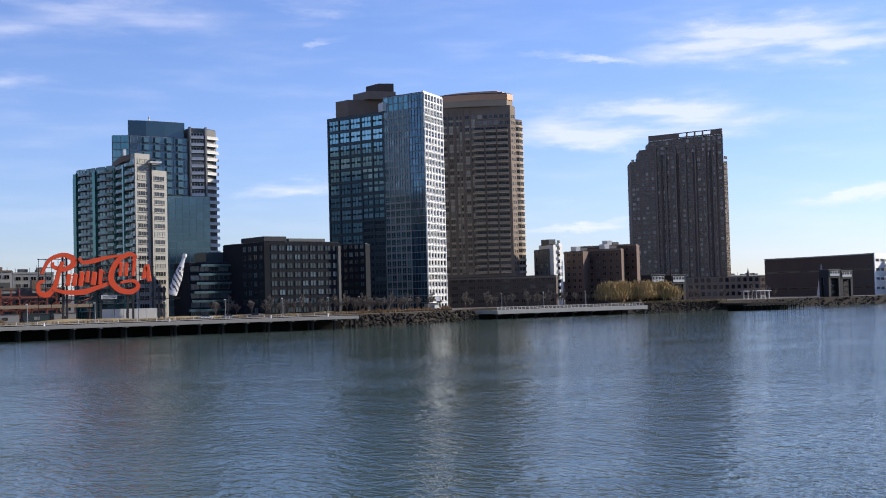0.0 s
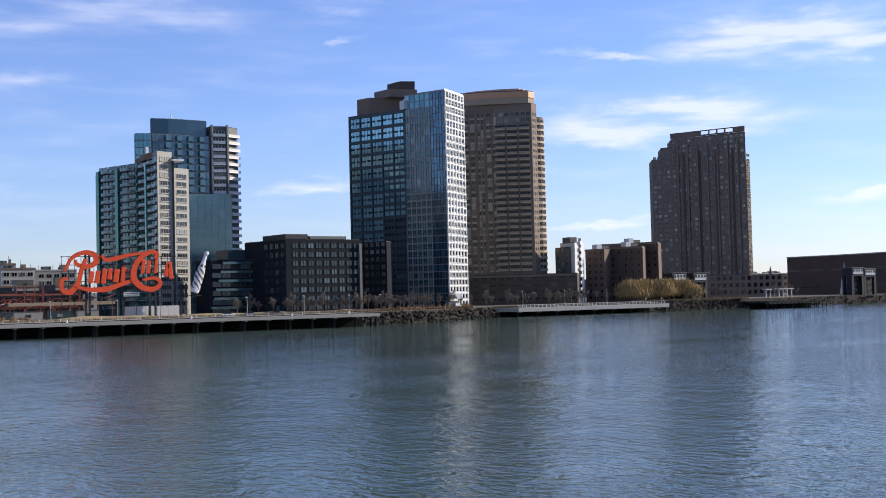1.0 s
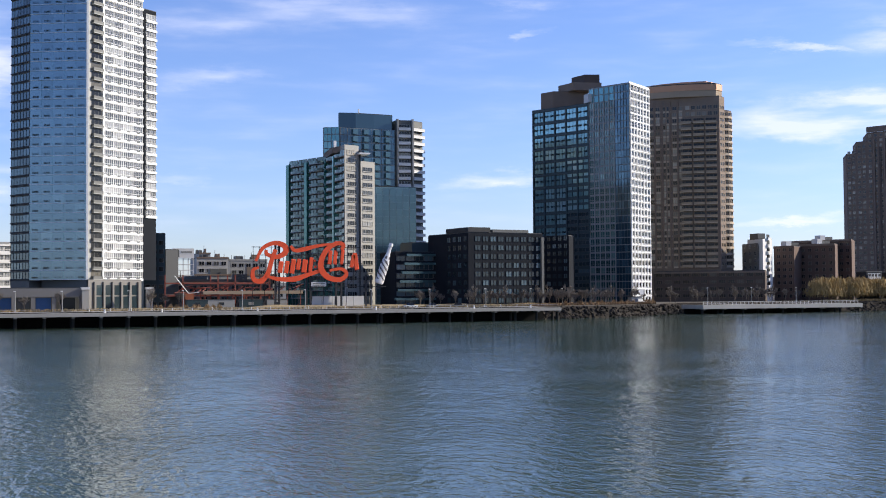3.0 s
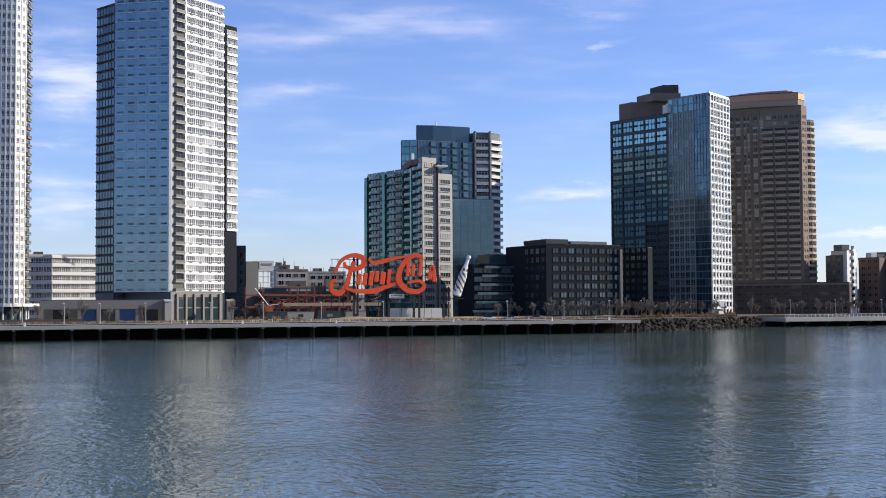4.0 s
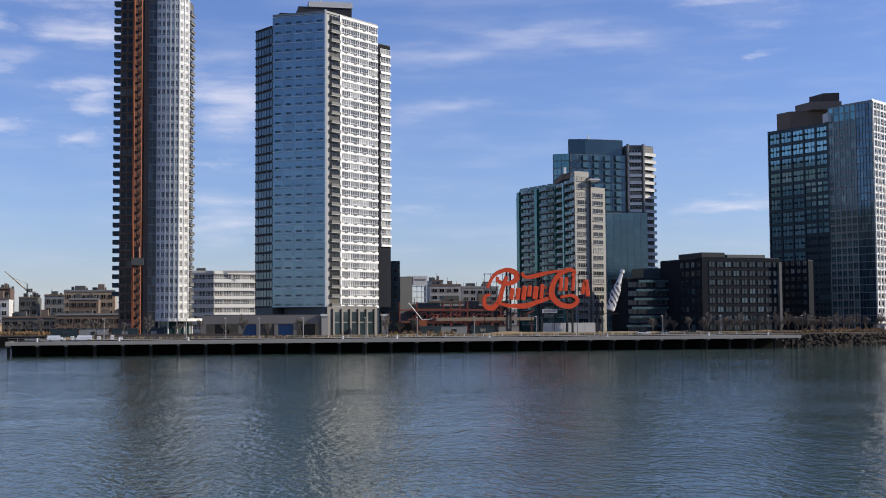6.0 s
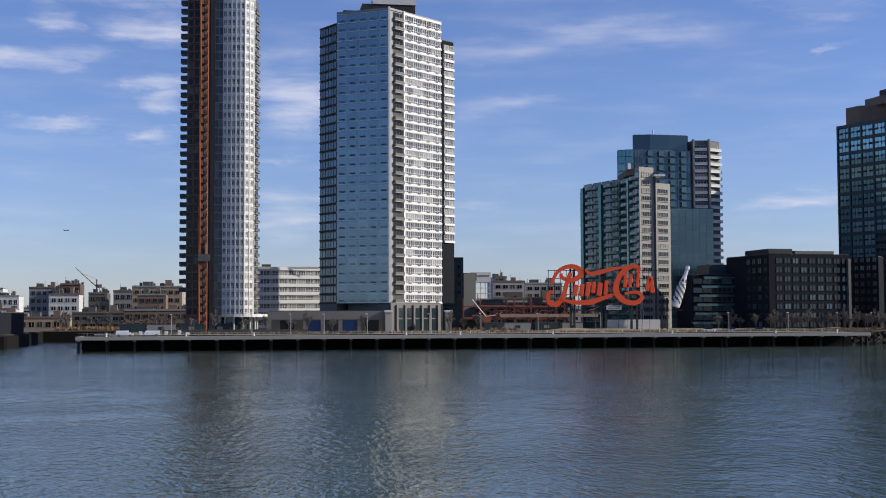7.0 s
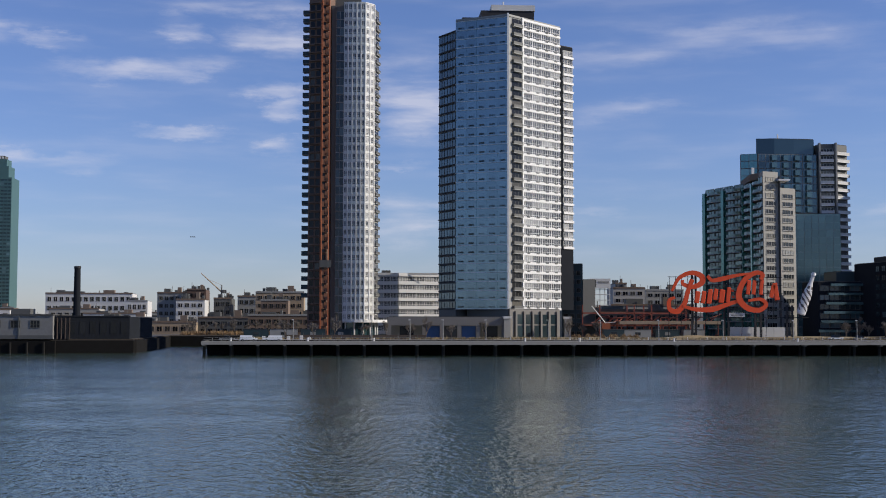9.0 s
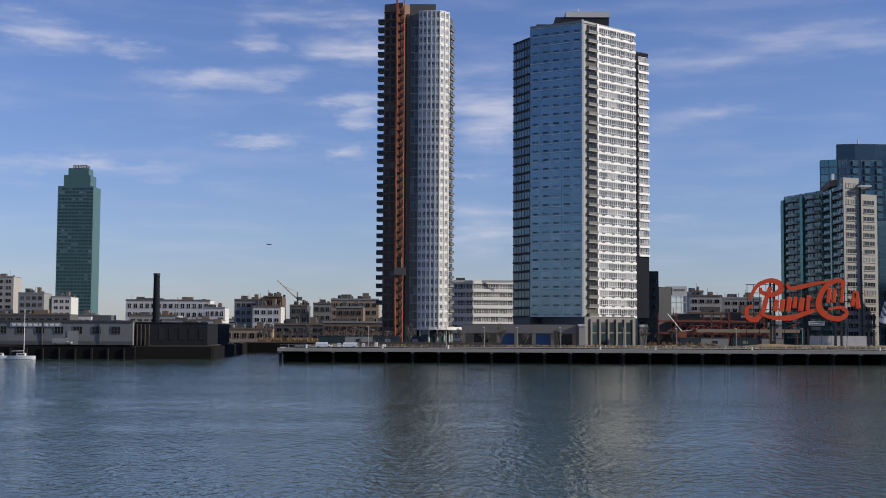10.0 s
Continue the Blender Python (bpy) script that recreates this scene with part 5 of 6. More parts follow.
W1.location, W2.location = (363.5, 441, GZ), (372, 443, GZ)
for x, y, r in ((380, 441, 80), (388, 444, 200), (396.5, 442, 300)):
    copy_thing(W1 if x != 388 else W2, pose(x, y, GZ, 0, 0, r))


def shrub(seed):
    rng = random.Random(seed)
    t = thing("dry_shrub", 0, 0, GZ, "rust-coloured dry winter shrub in rough ground", "shrub", "rusty shrubs")
    vs, fs = [], []
    for _ in range(260):
        a, u = rng.uniform(0, 2 * math.pi), rng.random() ** 0.5
        x, y = math.cos(a) * u * 1.3, math.sin(a) * u * 1.3
        h = (1 - u * u * 0.7) * rng.uniform(1.2, 2.4)
        w = rng.uniform(0.05, 0.14)
        b = rng.uniform(0, math.pi)
        o = len(vs)
        vs += [(x * 0.5 - w * math.cos(b), y * 0.5 - w * math.sin(b), 0), (x * 0.5 + w * math.cos(b), y * 0.5 + w * math.sin(b), 0), (x + rng.uniform(-0.2, 0.2), y, h)]
        fs.append((o, o + 1, o + 2))
    me = bpy.data.meshes.new("stem_clump")
    me.from_pydata(vs, [], fs)
    me.materials.append(M["reed"])
    link_mesh("stem_clump", me, t, kind="stuff")
    return t


S1 = shrub(1)
S1.matrix_basis = pose(66, 390, GZ)
for i in range(13):
    copy_thing(S1, pose(68 + 1.5 * i + rng.uniform(-0.8, 0.8), 388 + rng.uniform(-2, 8), GZ, 0, 0, 40 * i))
for i in range(14):
    copy_thing(S1, pose(214 + 4.6 * i, 398 + 2.8 * i + rng.uniform(-3, 3), GZ, 0, 0, 70 * i))


# ---- the big red sign ----
def smooth(points, n=8):
    pts = [Vector((x, 0, z)) for x, z in points]
    pts = [2 * pts[0] - pts[1]] + pts + [2 * pts[-1] - pts[-2]]
    res = []
    for i in range(1, len(pts) - 2):
        a, b, c, d = pts[i - 1:i + 3]
        for k in range(n):
            s = k / n
            res.append(0.5 * (2 * b + (c - a) * s + (2 * a - 5 * b + 4 * c - d) * s * s + (3 * b - a - 3 * c + d) * s ** 3))
    return res + [pts[-2]]


def ribbon(points, w0, w1, depth=0.55, wm=None):
    """A flat curling band that stands upright, with real depth; its width swells in the middle."""
    line = smooth(points)
    bm = bmesh.new()
    wm = (w0 + w1) / 2 if wm is None else wm
    last = None
    n = len(line)
    for i, p in enumerate(line):
        d = (line[min(i + 1, n - 1)] - line[max(i - 1, 0)]).normalized()
        side = Vector((-d.z, 0, d.x))
        u = i / (n - 1)
        w = (w0 * (1 - u) + w1 * u) * abs(2 * u - 1) + wm * (1 - abs(2 * u - 1))
        ring = [bm.verts.new(p + side * s * w / 2 + Vector((0, y, 0))) for s, y in ((-1, 0), (1, 0), (1, depth), (-1, depth))]
        if last:
            for k in range(4):
                j = (k + 1) % 4
                bm.faces.new((last[k], last[j], ring[j], ring[k]))
        else:
            bm.faces.new(ring)
        last = ring
    bm.faces.new(last[::-1])
    bmesh.ops.recalc_face_normals(bm, faces=bm.faces[:])
    return bm


SX, SY, SZ = 97.0, 395.0, 11.4
sign = thing("waterfront_sign", SX, SY, GZ, "huge red curling neon sign shapes on a black steel scaffold", "sign")
up = SZ - GZ
curl = ribbon([(1.6, 8.4), (4.0, 12.6), (8.0, 14.3), (11.2, 13.3), (11.4, 11.2), (8.6, 9.8), (5.4, 10.6), (5.0, 12.0)], 0.8, 0.9, wm=1.9)
stem = ribbon([(8.2, 12.2), (6.8, 8.4), (5.6, 4.4), (3.4, 2.0), (0.9, 2.6), (0.7, 5.4), (2.6, 6.4)], 1.3, 0.7, wm=1.7)
under = ribbon([(5.0, 3.6), (9.0, 2.6), (14.5, 2.6), (18.5, 3.8), (22.8, 5.2)], 0.7, 1.1, wm=1.8)
over = ribbon([(13.2, 13.4), (14.6, 11.9), (18.0, 12.4), (22.0, 13.4), (27.2, 14.2)], 0.9, 0.6, wm=1.5)
sweep = ribbon([(30.6, 12.2), (31.2, 13.8), (29.0, 14.4), (25.6, 12.4), (23.6, 8.8), (23.6, 5.6), (26.2, 3.0), (30.0, 2.4), (32.2, 4.2), (30.4, 5.9), (26.4, 5.4)], 1.1, 0.8, wm=2.0)
for kk, (nm, b) in enumerate((("curl", curl), ("hooked_stroke", stem), ("underline_swoosh", under), ("upper_swoosh", over), ("open_loop", sweep))):
    part(nm, b, M["red"], sign).location = (0, -0.6 - 0.06 * kk, up)
for x, z, w, h, lean in ((9.6, 4.6, 1.5, 3.8, 8), (11.6, 4.5, 1.4, 4.0, 8), (13.6, 4.4, 1.5, 4.7, 8), (15.6, 5.6, 1.3, 3.6, 8), (17.6, 4.7, 1.7, 4.3, 8), (19.8, 4.9, 1.3, 4.8, 6), (21.6, 6.2, 0.8, 0.8, 0), (21.4, 8.2, 0.8, 0.8, 0),
                         (26.4, 7.4, 1.2, 4.6, 6), (28.2, 7.4, 1.2, 4.6, 6), (30.6, 7.4, 1.1, 4.8, 6), (34.0, 6.4, 1.3, 4.2, 12), (36.0, 5.6, 1.5, 5.6, -8)):
    bm = boxes((-w / 2, w / 2, 0, 0.5, 0, h))
    bmesh.ops.bevel(bm, geom=bm.edges[:], offset=0.12, segments=1, affect="EDGES")
    part("bar", bm, M["red"], sign).matrix_basis = pose(x, -0.53, up + z, 0, lean, 0)
for k, x in enumerate((8.4, 9.6, 18.8, 20.2, 29.0, 30.8, 39.4, 41.2)):
    part("post", boxes((-0.28, 0.28, 0.3, 0.9, 0, up + (14.0 if k < 6 else 4.0))), M["black"], sign).location = (x, 0, 0)
for z in (0.0, 2.6, 5.2, 7.8, 10.4, 13.0):
    part("scaffold_rail", boxes((0.5, 38.0 if z else 46.5, 0.25, 0.42, z - 0.1, z + 0.1)), M["black"], sign).location = (0, 0, up)
for k in range(19):
    part("scaffold_upright", boxes((-0.07, 0.07, 0.43, 0.57, 0, 13.2)), M["black"], sign).location = (1.0 + 2.0 * k, 0, up)
for k in range(9):
    bm = bmesh.new()
    rod(bm, (1 + 4 * k, 0.6, up), (5 + 4 * k, 0.6, up + 6), 0.07, sides=4)
    part("scaffold_brace", bm, M["black"], sign)
    bm = bmesh.new()
    rod(bm, (1 + 4 * k, 2.4, 0.0), (1 + 4 * k, 0.6, up + 3), 0.09, sides=4)
    part("raking_strut", bm, M["black"], sign)
bd = part("name_board", boxes((20.2, 25.3, -0.3, -0.1, 0.2, 1.5)), M["white2"], sign, "small white board")
bd.location = (0, 0, up)
for k in range(2):
    part("text_bar", boxes((20.7, 24.8, -0.36, -0.3, 0.45 + 0.55 * k, 0.7 + 0.55 * k)), M["dgrey"], bd)

# bottle-shaped sign
bo = thing("bottle_sign", 140.6, 394.6, 12.6, "giant leaning bottle-shaped sign with dark spiral stripes", "sign")
prof = [(0.0, 1.25), (0.25, 1.5), (2.0, 1.55), (4.0, 1.5), (6.5, 1.55), (8.2, 1.3), (9.6, 0.95), (11.0, 0.68), (13.0, 0.58), (13.3, 0.66)]
bm = bmesh.new()
N = 24
rings = []
zs = [13.3 * i / 40 for i in range(41)]
for z in zs:
    r = np.interp(z, [p[0] for p in prof], [p[1] for p in prof])
    rings.append([bm.verts.new((r * math.cos(2 * math.pi * k / N), 0.45 * r * math.sin(2 * math.pi * k / N), z)) for k in range(N)])
for i in range(40):
    for k in range(N):
        f = bm.faces.new((rings[i][k], rings[i][(k + 1) % N], rings[i + 1][(k + 1) % N], rings[i + 1][k]))
        spiral = (k * 1.0 + i * 1.15) % 6
        f.material_index = 1 if (spiral < 2.5 and 1.2 < zs[i] < 8.0) or (8.6 < zs[i] < 9.6 and k % 5 < 3) else 0
bm.faces.new(rings[0][::-1])
bm.faces.new(rings[-1])
part("glass_body", bm, (M["bottle"], M["stripe"]), bo)
bm = bmesh.new()
rod(bm, (0, 0, 13.3), (0, 0, 14.3), 0.78, 0.66, 14)
part("crown_cap", bm, M["white"], bo)
part("back_frame", boxes((-0.15, 0.15, 0.7, 0.9, -1.0, 12), (-1.4, 1.4, 0.75, 0.95, 2, 2.2), (-1.2, 1.2, 0.75, 0.95, 7, 7.2)), M["black"], bo)
bo.matrix_basis = pose(140.6, 394.6, 12.4, 0, 19, 0)

w = thing("low_white_wall", 127.5, 399, GZ, "low pale rendered wall behind the sign", "wall")
for k in range(5):
    part("wall_panel", boxes((-9.3 + 3.75 * k, -5.65 + 3.75 * k, -0.15, 0.15, 0, 4.0)), M["white2"], w)

# ---- building site beside the sign ----
site = thing("steel_frame", 94, 432, GZ, "half-built red-primed steel frame with brown decks", "construction frame")
for i in range(7):
    for j in range(2):
        part("column", boxes((-0.2, 0.2, -0.2, 0.2, 0, 7.0 + 4.5 * ((i + 1) % 3 != 0))), M["rust"], site).location = (-19 + 6 * i, -7 + 12 * j, 0)
for z in (4.2, 8.4):
    part("beam", boxes((-19.3, 17.5, -7.2, -6.8, z, z + 0.5)), M["rust"], site)
    part("beam", boxes((-19.3, 17.5, 4.8, 5.2, z, z + 0.5)), M["rust"], site)
part("deck", boxes((-19.0, 12, -6.7, 4.7, 4.75, 5.0)), M["slab"], site)
part("deck", boxes((-14.0, 6, -6.7, 4.7, 8.95, 9.15)), M["slab"], site)
bm = bmesh.new()
rng = random.Random(8)
for k in range(40):
    x, z = rng.uniform(-18, 26), rng.choice((0.3, 5.2, 5.4, 7.0))
    rod(bm, (x, rng.uniform(-12, -7), z), (x + rng.uniform(1, 5), rng.uniform(-12, -7), z + rng.uniform(-0.2, 1.6)), 0.14, sides=4)
for k in range(9):
    rod(bm, (-16 + 5 * k, -8, 5.0), (-12.5 + 5 * k, -8, 7.6), 0.16, sides=4)
part("loose_steel", bm, M["rust"], site, "jumble of red steel members", kind="stuff")
for i, (x, w_, m_) in enumerate(((-11, 7, "carblue"), (-3, 9, "grey"), (7, 8, "carblue"), (16, 7, "grey"), (-129, 8, "carblue"), (-120, 9, "grey"), (-110.5, 8, "carblue"), (-101.5, 7, "carblue"))):
    c = thing("site_cabin", 94 + x, 412, GZ, "flat-roofed builders' cabin at the site fence", "cabin", "site cabins")
    part("cabin_body", boxes((-w_ / 2, w_ / 2, -1.4, 1.4, 0.2, 3.0)), M["navy"] if m_ == "carblue" else M["grey"], c)
    part("cabin_roof", boxes((-w_ / 2 - 0.1, w_ / 2 + 0.1, -1.5, 1.5, 3.004, 3.2)), M["roof"], c)
    part("cabin_window", boxes((-0.9, 0.9, -1.46, -1.39, 1.2, 2.2)), M["window"], c)
    part("skid", boxes((-w_ / 2 + 0.3, w_ / 2 - 0.3, -1.2, 1.2, 0, 0.2)), M["black"], c)
shed = thing("site_canopy", 100, 418, GZ, "long low brown shed roof with rusty trusses", "shed")
part("roof_sheet", boxes((-14, 20, -3, 5, 5.4, 5.9)), M["slab"], shed)
part("roof_fascia", boxes((-14.2, 20.2, -3.2, -3.0, 4.9, 6.0)), M["tan"], shed)
for k in range(8):
    part("shed_post", boxes((-0.15, 0.15, -2.9, -2.6, 0, 5.4)), M["rust"], shed).location = (-13.5 + 4.7 * k, 0, 0)
arm = thing("site_crane", 78, 416, GZ, "small site crane with a thin pale boom", "crane")
bm = bmesh.new()
rod(bm, (-1.5, 0, 11), (3.2, 0, 5.2), 0.2, 0.14, 4)
rod(bm, (3.2, 0, 5.2), (6.8, 0, 5.6), 0.14, 0.1, 4)
part("boom", bm, M["white2"], arm)
part("crane_base", boxes((1.8, 4.6, -1.2, 1.2, 0.6, 5.2)), M["orange"], arm)
part("track", boxes((1.4, 5.0, -1.4, 1.4, 0, 0.6)), M["tyre"], arm)

t = thing("dark_step_building", 76, 436, GZ, "dark unlit stepped building beside the white tower", "building")
block("wall", [(69, 432), (76, 430), (78, 446), (70, 446)], GZ, 30.0, M["navy"], t)
block("lower_wall", [(76.1, 430), (80.5, 431), (81, 446), (78.1, 446)], GZ, 24.5, M["dgrey"], t)
lay(t, "window", window_mesh(1.6, 1.6, 0.1, 0.1, mats=(M["dgrey"], M["windowdark"])), grid((69, 432), (76, 430), GZ, 3.0, 8, 3, 0.3, 0.8))


# ---- waterside furniture ----
def lamp(x, y, h, z=GZ):
    t = thing("street_lamp", x, y, z, "slim grey promenade lamp post with a small head", "lamp post", "promenade lamps")
    bm = bmesh.new()
    rod(bm, (0, 0, 0), (0, 0, h), 0.14, 0.09, 6)
    part("pole", bm, M["grey"], t)
    part("lamp_head", boxes((-0.5, 0.15, -0.15, 0.15, h, h + 0.22)), M["white2"], t)
    part("lamp_base", boxes((-0.28, 0.28, -0.28, 0.28, 0, 0.5)), M["concrete"], t)
    return t


L0 = lamp(-21, 377, 6.0)
for x in (2.5, 14, 24, 37, 56, 72, 90, 110, 132, 152, 172, 200, 221):
    copy_thing(L0, pose(x, 377 if x < 190 else 392 + (x - 190) * 0.75, GZ))
for x in (300, 322, 345):
    copy_thing(L0, pose(x, 436, GZ))


def bollard(x, y, z):
    t = thing("bollard", x, y, z, "short white-painted mooring post at the pier edge", "bollard", "white bollards")
    bm = bmesh.new()
    rod(bm, (0, 0, 0), (0, 0, 0.95), 0.28, 0.24, 8)
    part("shaft", bm, M["white"], t)
    bm = bmesh.new()
    rod(bm, (0, 0, 0.95), (0, 0, 1.15), 0.36, 0.3, 8)
    part("cap", bm, M["white2"], t)
    return t


B0 = bollard(-38, 362, DECK)
for x in (-16, 3, 47, 63, 91, 128, 161, 181):
    copy_thing(B0, pose(x, 362, DECK))


def vehicle(name, x, y, z, ln, high, paint, label, turn=0, van=False):
    t = thing(name, x, y, z, label, "car" if not van else "van", "parked vehicles", turn=turn)
    bm = bmesh.new()
    h1 = high * (0.55 if not van else 0.5)
    box(bm, -ln / 2, ln / 2, -0.9, 0.9, 0.35, h1)
    bmesh.ops.bevel(bm, geom=bm.edges[:], offset=0.12, segments=2, affect="EDGES")
    part("body", bm, M[paint], t)
    bm = bmesh.new()
    c0, c1 = (-ln * 0.28, ln * 0.22) if not van else (-ln * 0.48, ln * 0.3)
    r = bmesh.ops.create_cube(bm, size=1.0)
    for v in r["verts"]:
        top_side = v.co.z > 0
        v.co = Vector(((c0 + (0.5 if not van else 0.1) * top_side) if v.co.x < 0 else (c1 - 0.5 * top_side), v.co.y * (1.5 if top_side else 1.7), high if top_side else h1 - 0.02))
    part("cabin", bm, M[paint] if van else M["windowdark"], t)
    part("windscreen", boxes((c1 - 0.3, c1 - 0.1, -0.7, 0.7, h1 + 0.1, high - 0.2)), M["windowdark"], t)
    for sx in (-ln * 0.32, ln * 0.32):
        for sy in (-0.85, 0.85):
            bm = bmesh.new()
            rod(bm, (sx, sy - 0.1, 0.34), (sx, sy + 0.1, 0.34), 0.34, sides=12)
            wh = part("wheel", bm, M["tyre"], t)
            bm = bmesh.new()
            rod(bm, (sx, sy - 0.12, 0.34), (sx, sy + 0.12, 0.34), 0.17, sides=8)
            part("rim", bm, M["grey"], wh)
    for sy in (-0.6, 0.6):
        part("headlight", boxes((ln / 2 - 0.04, ln / 2 + 0.03, sy - 0.2, sy + 0.2, 0.7, 0.9)), M["white"], t)
    return t


vehicle("parked_van", -33.5, 368, DECK, 5.0, 1.75, "carwhite", "white panel van parked on the pier deck", 0, True)
vehicle("parked_van", -26.5, 369, DECK, 5.6, 1.7, "carwhite", "long white van parked on the pier deck", 180, True)
vehicle("parked_car", -40, 370, DECK, 4.5, 1.5, "grey", "grey saloon car parked at the pier end", 4)
vehicle("parked_car", 148, 384, GZ, 4.6, 1.5, "carwhite", "white saloon car parked on the shore road", 8)
vehicle("parked_car", 156, 384.5, GZ, 4.4, 1.45, "grey", "silver-grey car parked on the shore road", 6)
vehicle("parked_van", 258, 421, GZ, 5.2, 2.0, "grey", "silver-grey van parked above the rocks", 30, True)
vehicle("parked_car", 166, 386, GZ, 4.4, 1.5, "dgrey", "dark car parked on the shore road", 5)
for i in range(5):
    vehicle("parked_car", -12 + 5.6 * i, 388 + (i % 2), GZ, 4.4, 1.5, ("grey", "carwhite", "dgrey")[i % 3], "parked car in front of the curved tower", 5 * i)

# low fences, planters and huts in front of the towers
f = thing("site_fence", -4, 383.5, GZ, "grey mesh fence panels round the tower's yard", "fence")
for k in range(15):
    part("fence_panel", boxes((-20 + 2.9 * k, -17.3 + 2.9 * k, -0.04, 0.04, 0.1, 1.5)), M["umber"], f)
    part("fence_post", boxes((-20.14 + 2.9 * k, -20.02 + 2.9 * k, -0.08, 0.08, 0, 2.2)), M["dgrey"], f)
for i, x in enumerate((-33, -29.8, -27.3, -24.9, -22.4, -18.6, -16.2)):
    p = thing("planter_block", x, 376.5, GZ, "short pale concrete block on the promenade", "block", "concrete blocks")
    bm = boxes((-0.5, 0.5, -0.4, 0.4, 0, 0.9 + 0.25 * (i % 3)))
    bmesh.ops.bevel(bm, geom=bm.edges[:], offset=0.08, segments=1, affect="EDGES")
    part("block", bm, M["white2"], p)
for i in range(24):
    b = thing("rail_stub", 45 + 6.1 * i, 380.8, GZ, "short grey bollard along the path", "bollard", "path bollards") if i == 0 else copy_thing(b0, pose(45 + 6.1 * i, 380.8, GZ))
    if i == 0:
        b0 = b
        bm = bmesh.new()
        rod(bm, (0, 0, 0), (0, 0, 0.9), 0.13, sides=6)
        part("shaft", bm, M["white2"], b)
hut = thing("shore_hut", 262, 431, GZ, "small pale hut with a raised white sign board", "hut")
part("hut_wall", boxes((-2.4, 2.4, -1.5, 1.5, 0, 2.6)), M["beige"], hut)
part("hut_roof", boxes((-2.7, 2.7, -1.8, 1.8, 2.604, 2.85)), M["roof"], hut)
part("sign_post", boxes((3.0, 3.2, -0.1, 0.1, 0, 5.4)), M["grey"], hut)
part("sign_board", boxes((2.2, 4.0, -0.2, -0.1, 3.6, 5.6)), M["white"], hut)


# ---- old transfer gantries ----
def gantry(x, y, wide, high, label):
    t = thing("transfer_gantry", x, y, GZ, label, "gantry", "old rail gantries")
    for sx in (-wide / 2, wide / 2):
        for sy in (0, 5):
            part("leg", boxes((sx - 0.8, sx + 0.8, sy - 0.7, sy + 0.7, 0, high - 3)), M["black"], t)
    part("truss_panel", boxes((-wide / 2, wide / 2, 1.5, 3.5, 0, high - 4.3)), M["black"], t)
    part("machine_house", boxes((-wide / 2 - 0.7, wide / 2 + 0.7, -0.8, 5.8, high - 4.2, high)), M["black"], t)
    part("gable", boxes((-wide / 2 - 0.9, wide / 2 + 0.9, -0.95, 6, high, high + 0.35)), M["dgrey"], t)
    bd = part("board", boxes((-wide / 2 + 0.2, wide / 2 - 0.2, -0.95, -0.82, high - 3.2, high - 0.6)), M["white2"], t, "weathered white board")
    for k in range(4):
        part("text_bar", boxes((-wide / 2 + 0.3 + k * wide / 4, -wide / 2 + 0.1 + (k + 0.8) * wide / 4, -1.0, -0.95, high - 2.0, high - 0.8)), M["black"], bd)
    for k in range(3):
        z = 1 + k * (high - 5) / 3
        for sx in (-1, 1):
            bm = bmesh.new()
            rod(bm, (-sx * wide / 2, 0, z), (sx * wide / 2, 0, z + (high - 5) / 3), 0.18, sides=4)
            part("brace", bm, M["black"], t)
    return t


gantry(395.7, 446, 7.4, 12.8, "black steel rail gantry with a white board above the willows")
gantry(408.7, 446, 7.4, 12.6, "black steel rail gantry with a worn white board")
gantry(522.0, 450, 7.6, 14.2, "black steel gantry with a pale board on the far quay")
gantry(531.4, 450, 7.6, 13.6, "black steel gantry beside its twin on the far quay")
far_quay = thing("quay_huts", 470, 456, GZ, "pale frame shelter on the far promenade", "shelter")
for k in range(7):
    part("shelter_post", boxes((-8 + 3 * k, -7.6 + 3 * k, -0.2, 0.2, 0, 4)), M["white2"], far_quay)
part("shelter_roof", boxes((-8.6, 11, -1, 2, 4.004, 4.4)), M["white2"], far_quay)
for i, (x, y, r) in enumerate(((432, 462, 1.0), (440, 466, 1.2), (425, 470, 0.9))):
    copy_thing(TREES[i], pose(x, y, GZ, 0, 0, 90 * i))


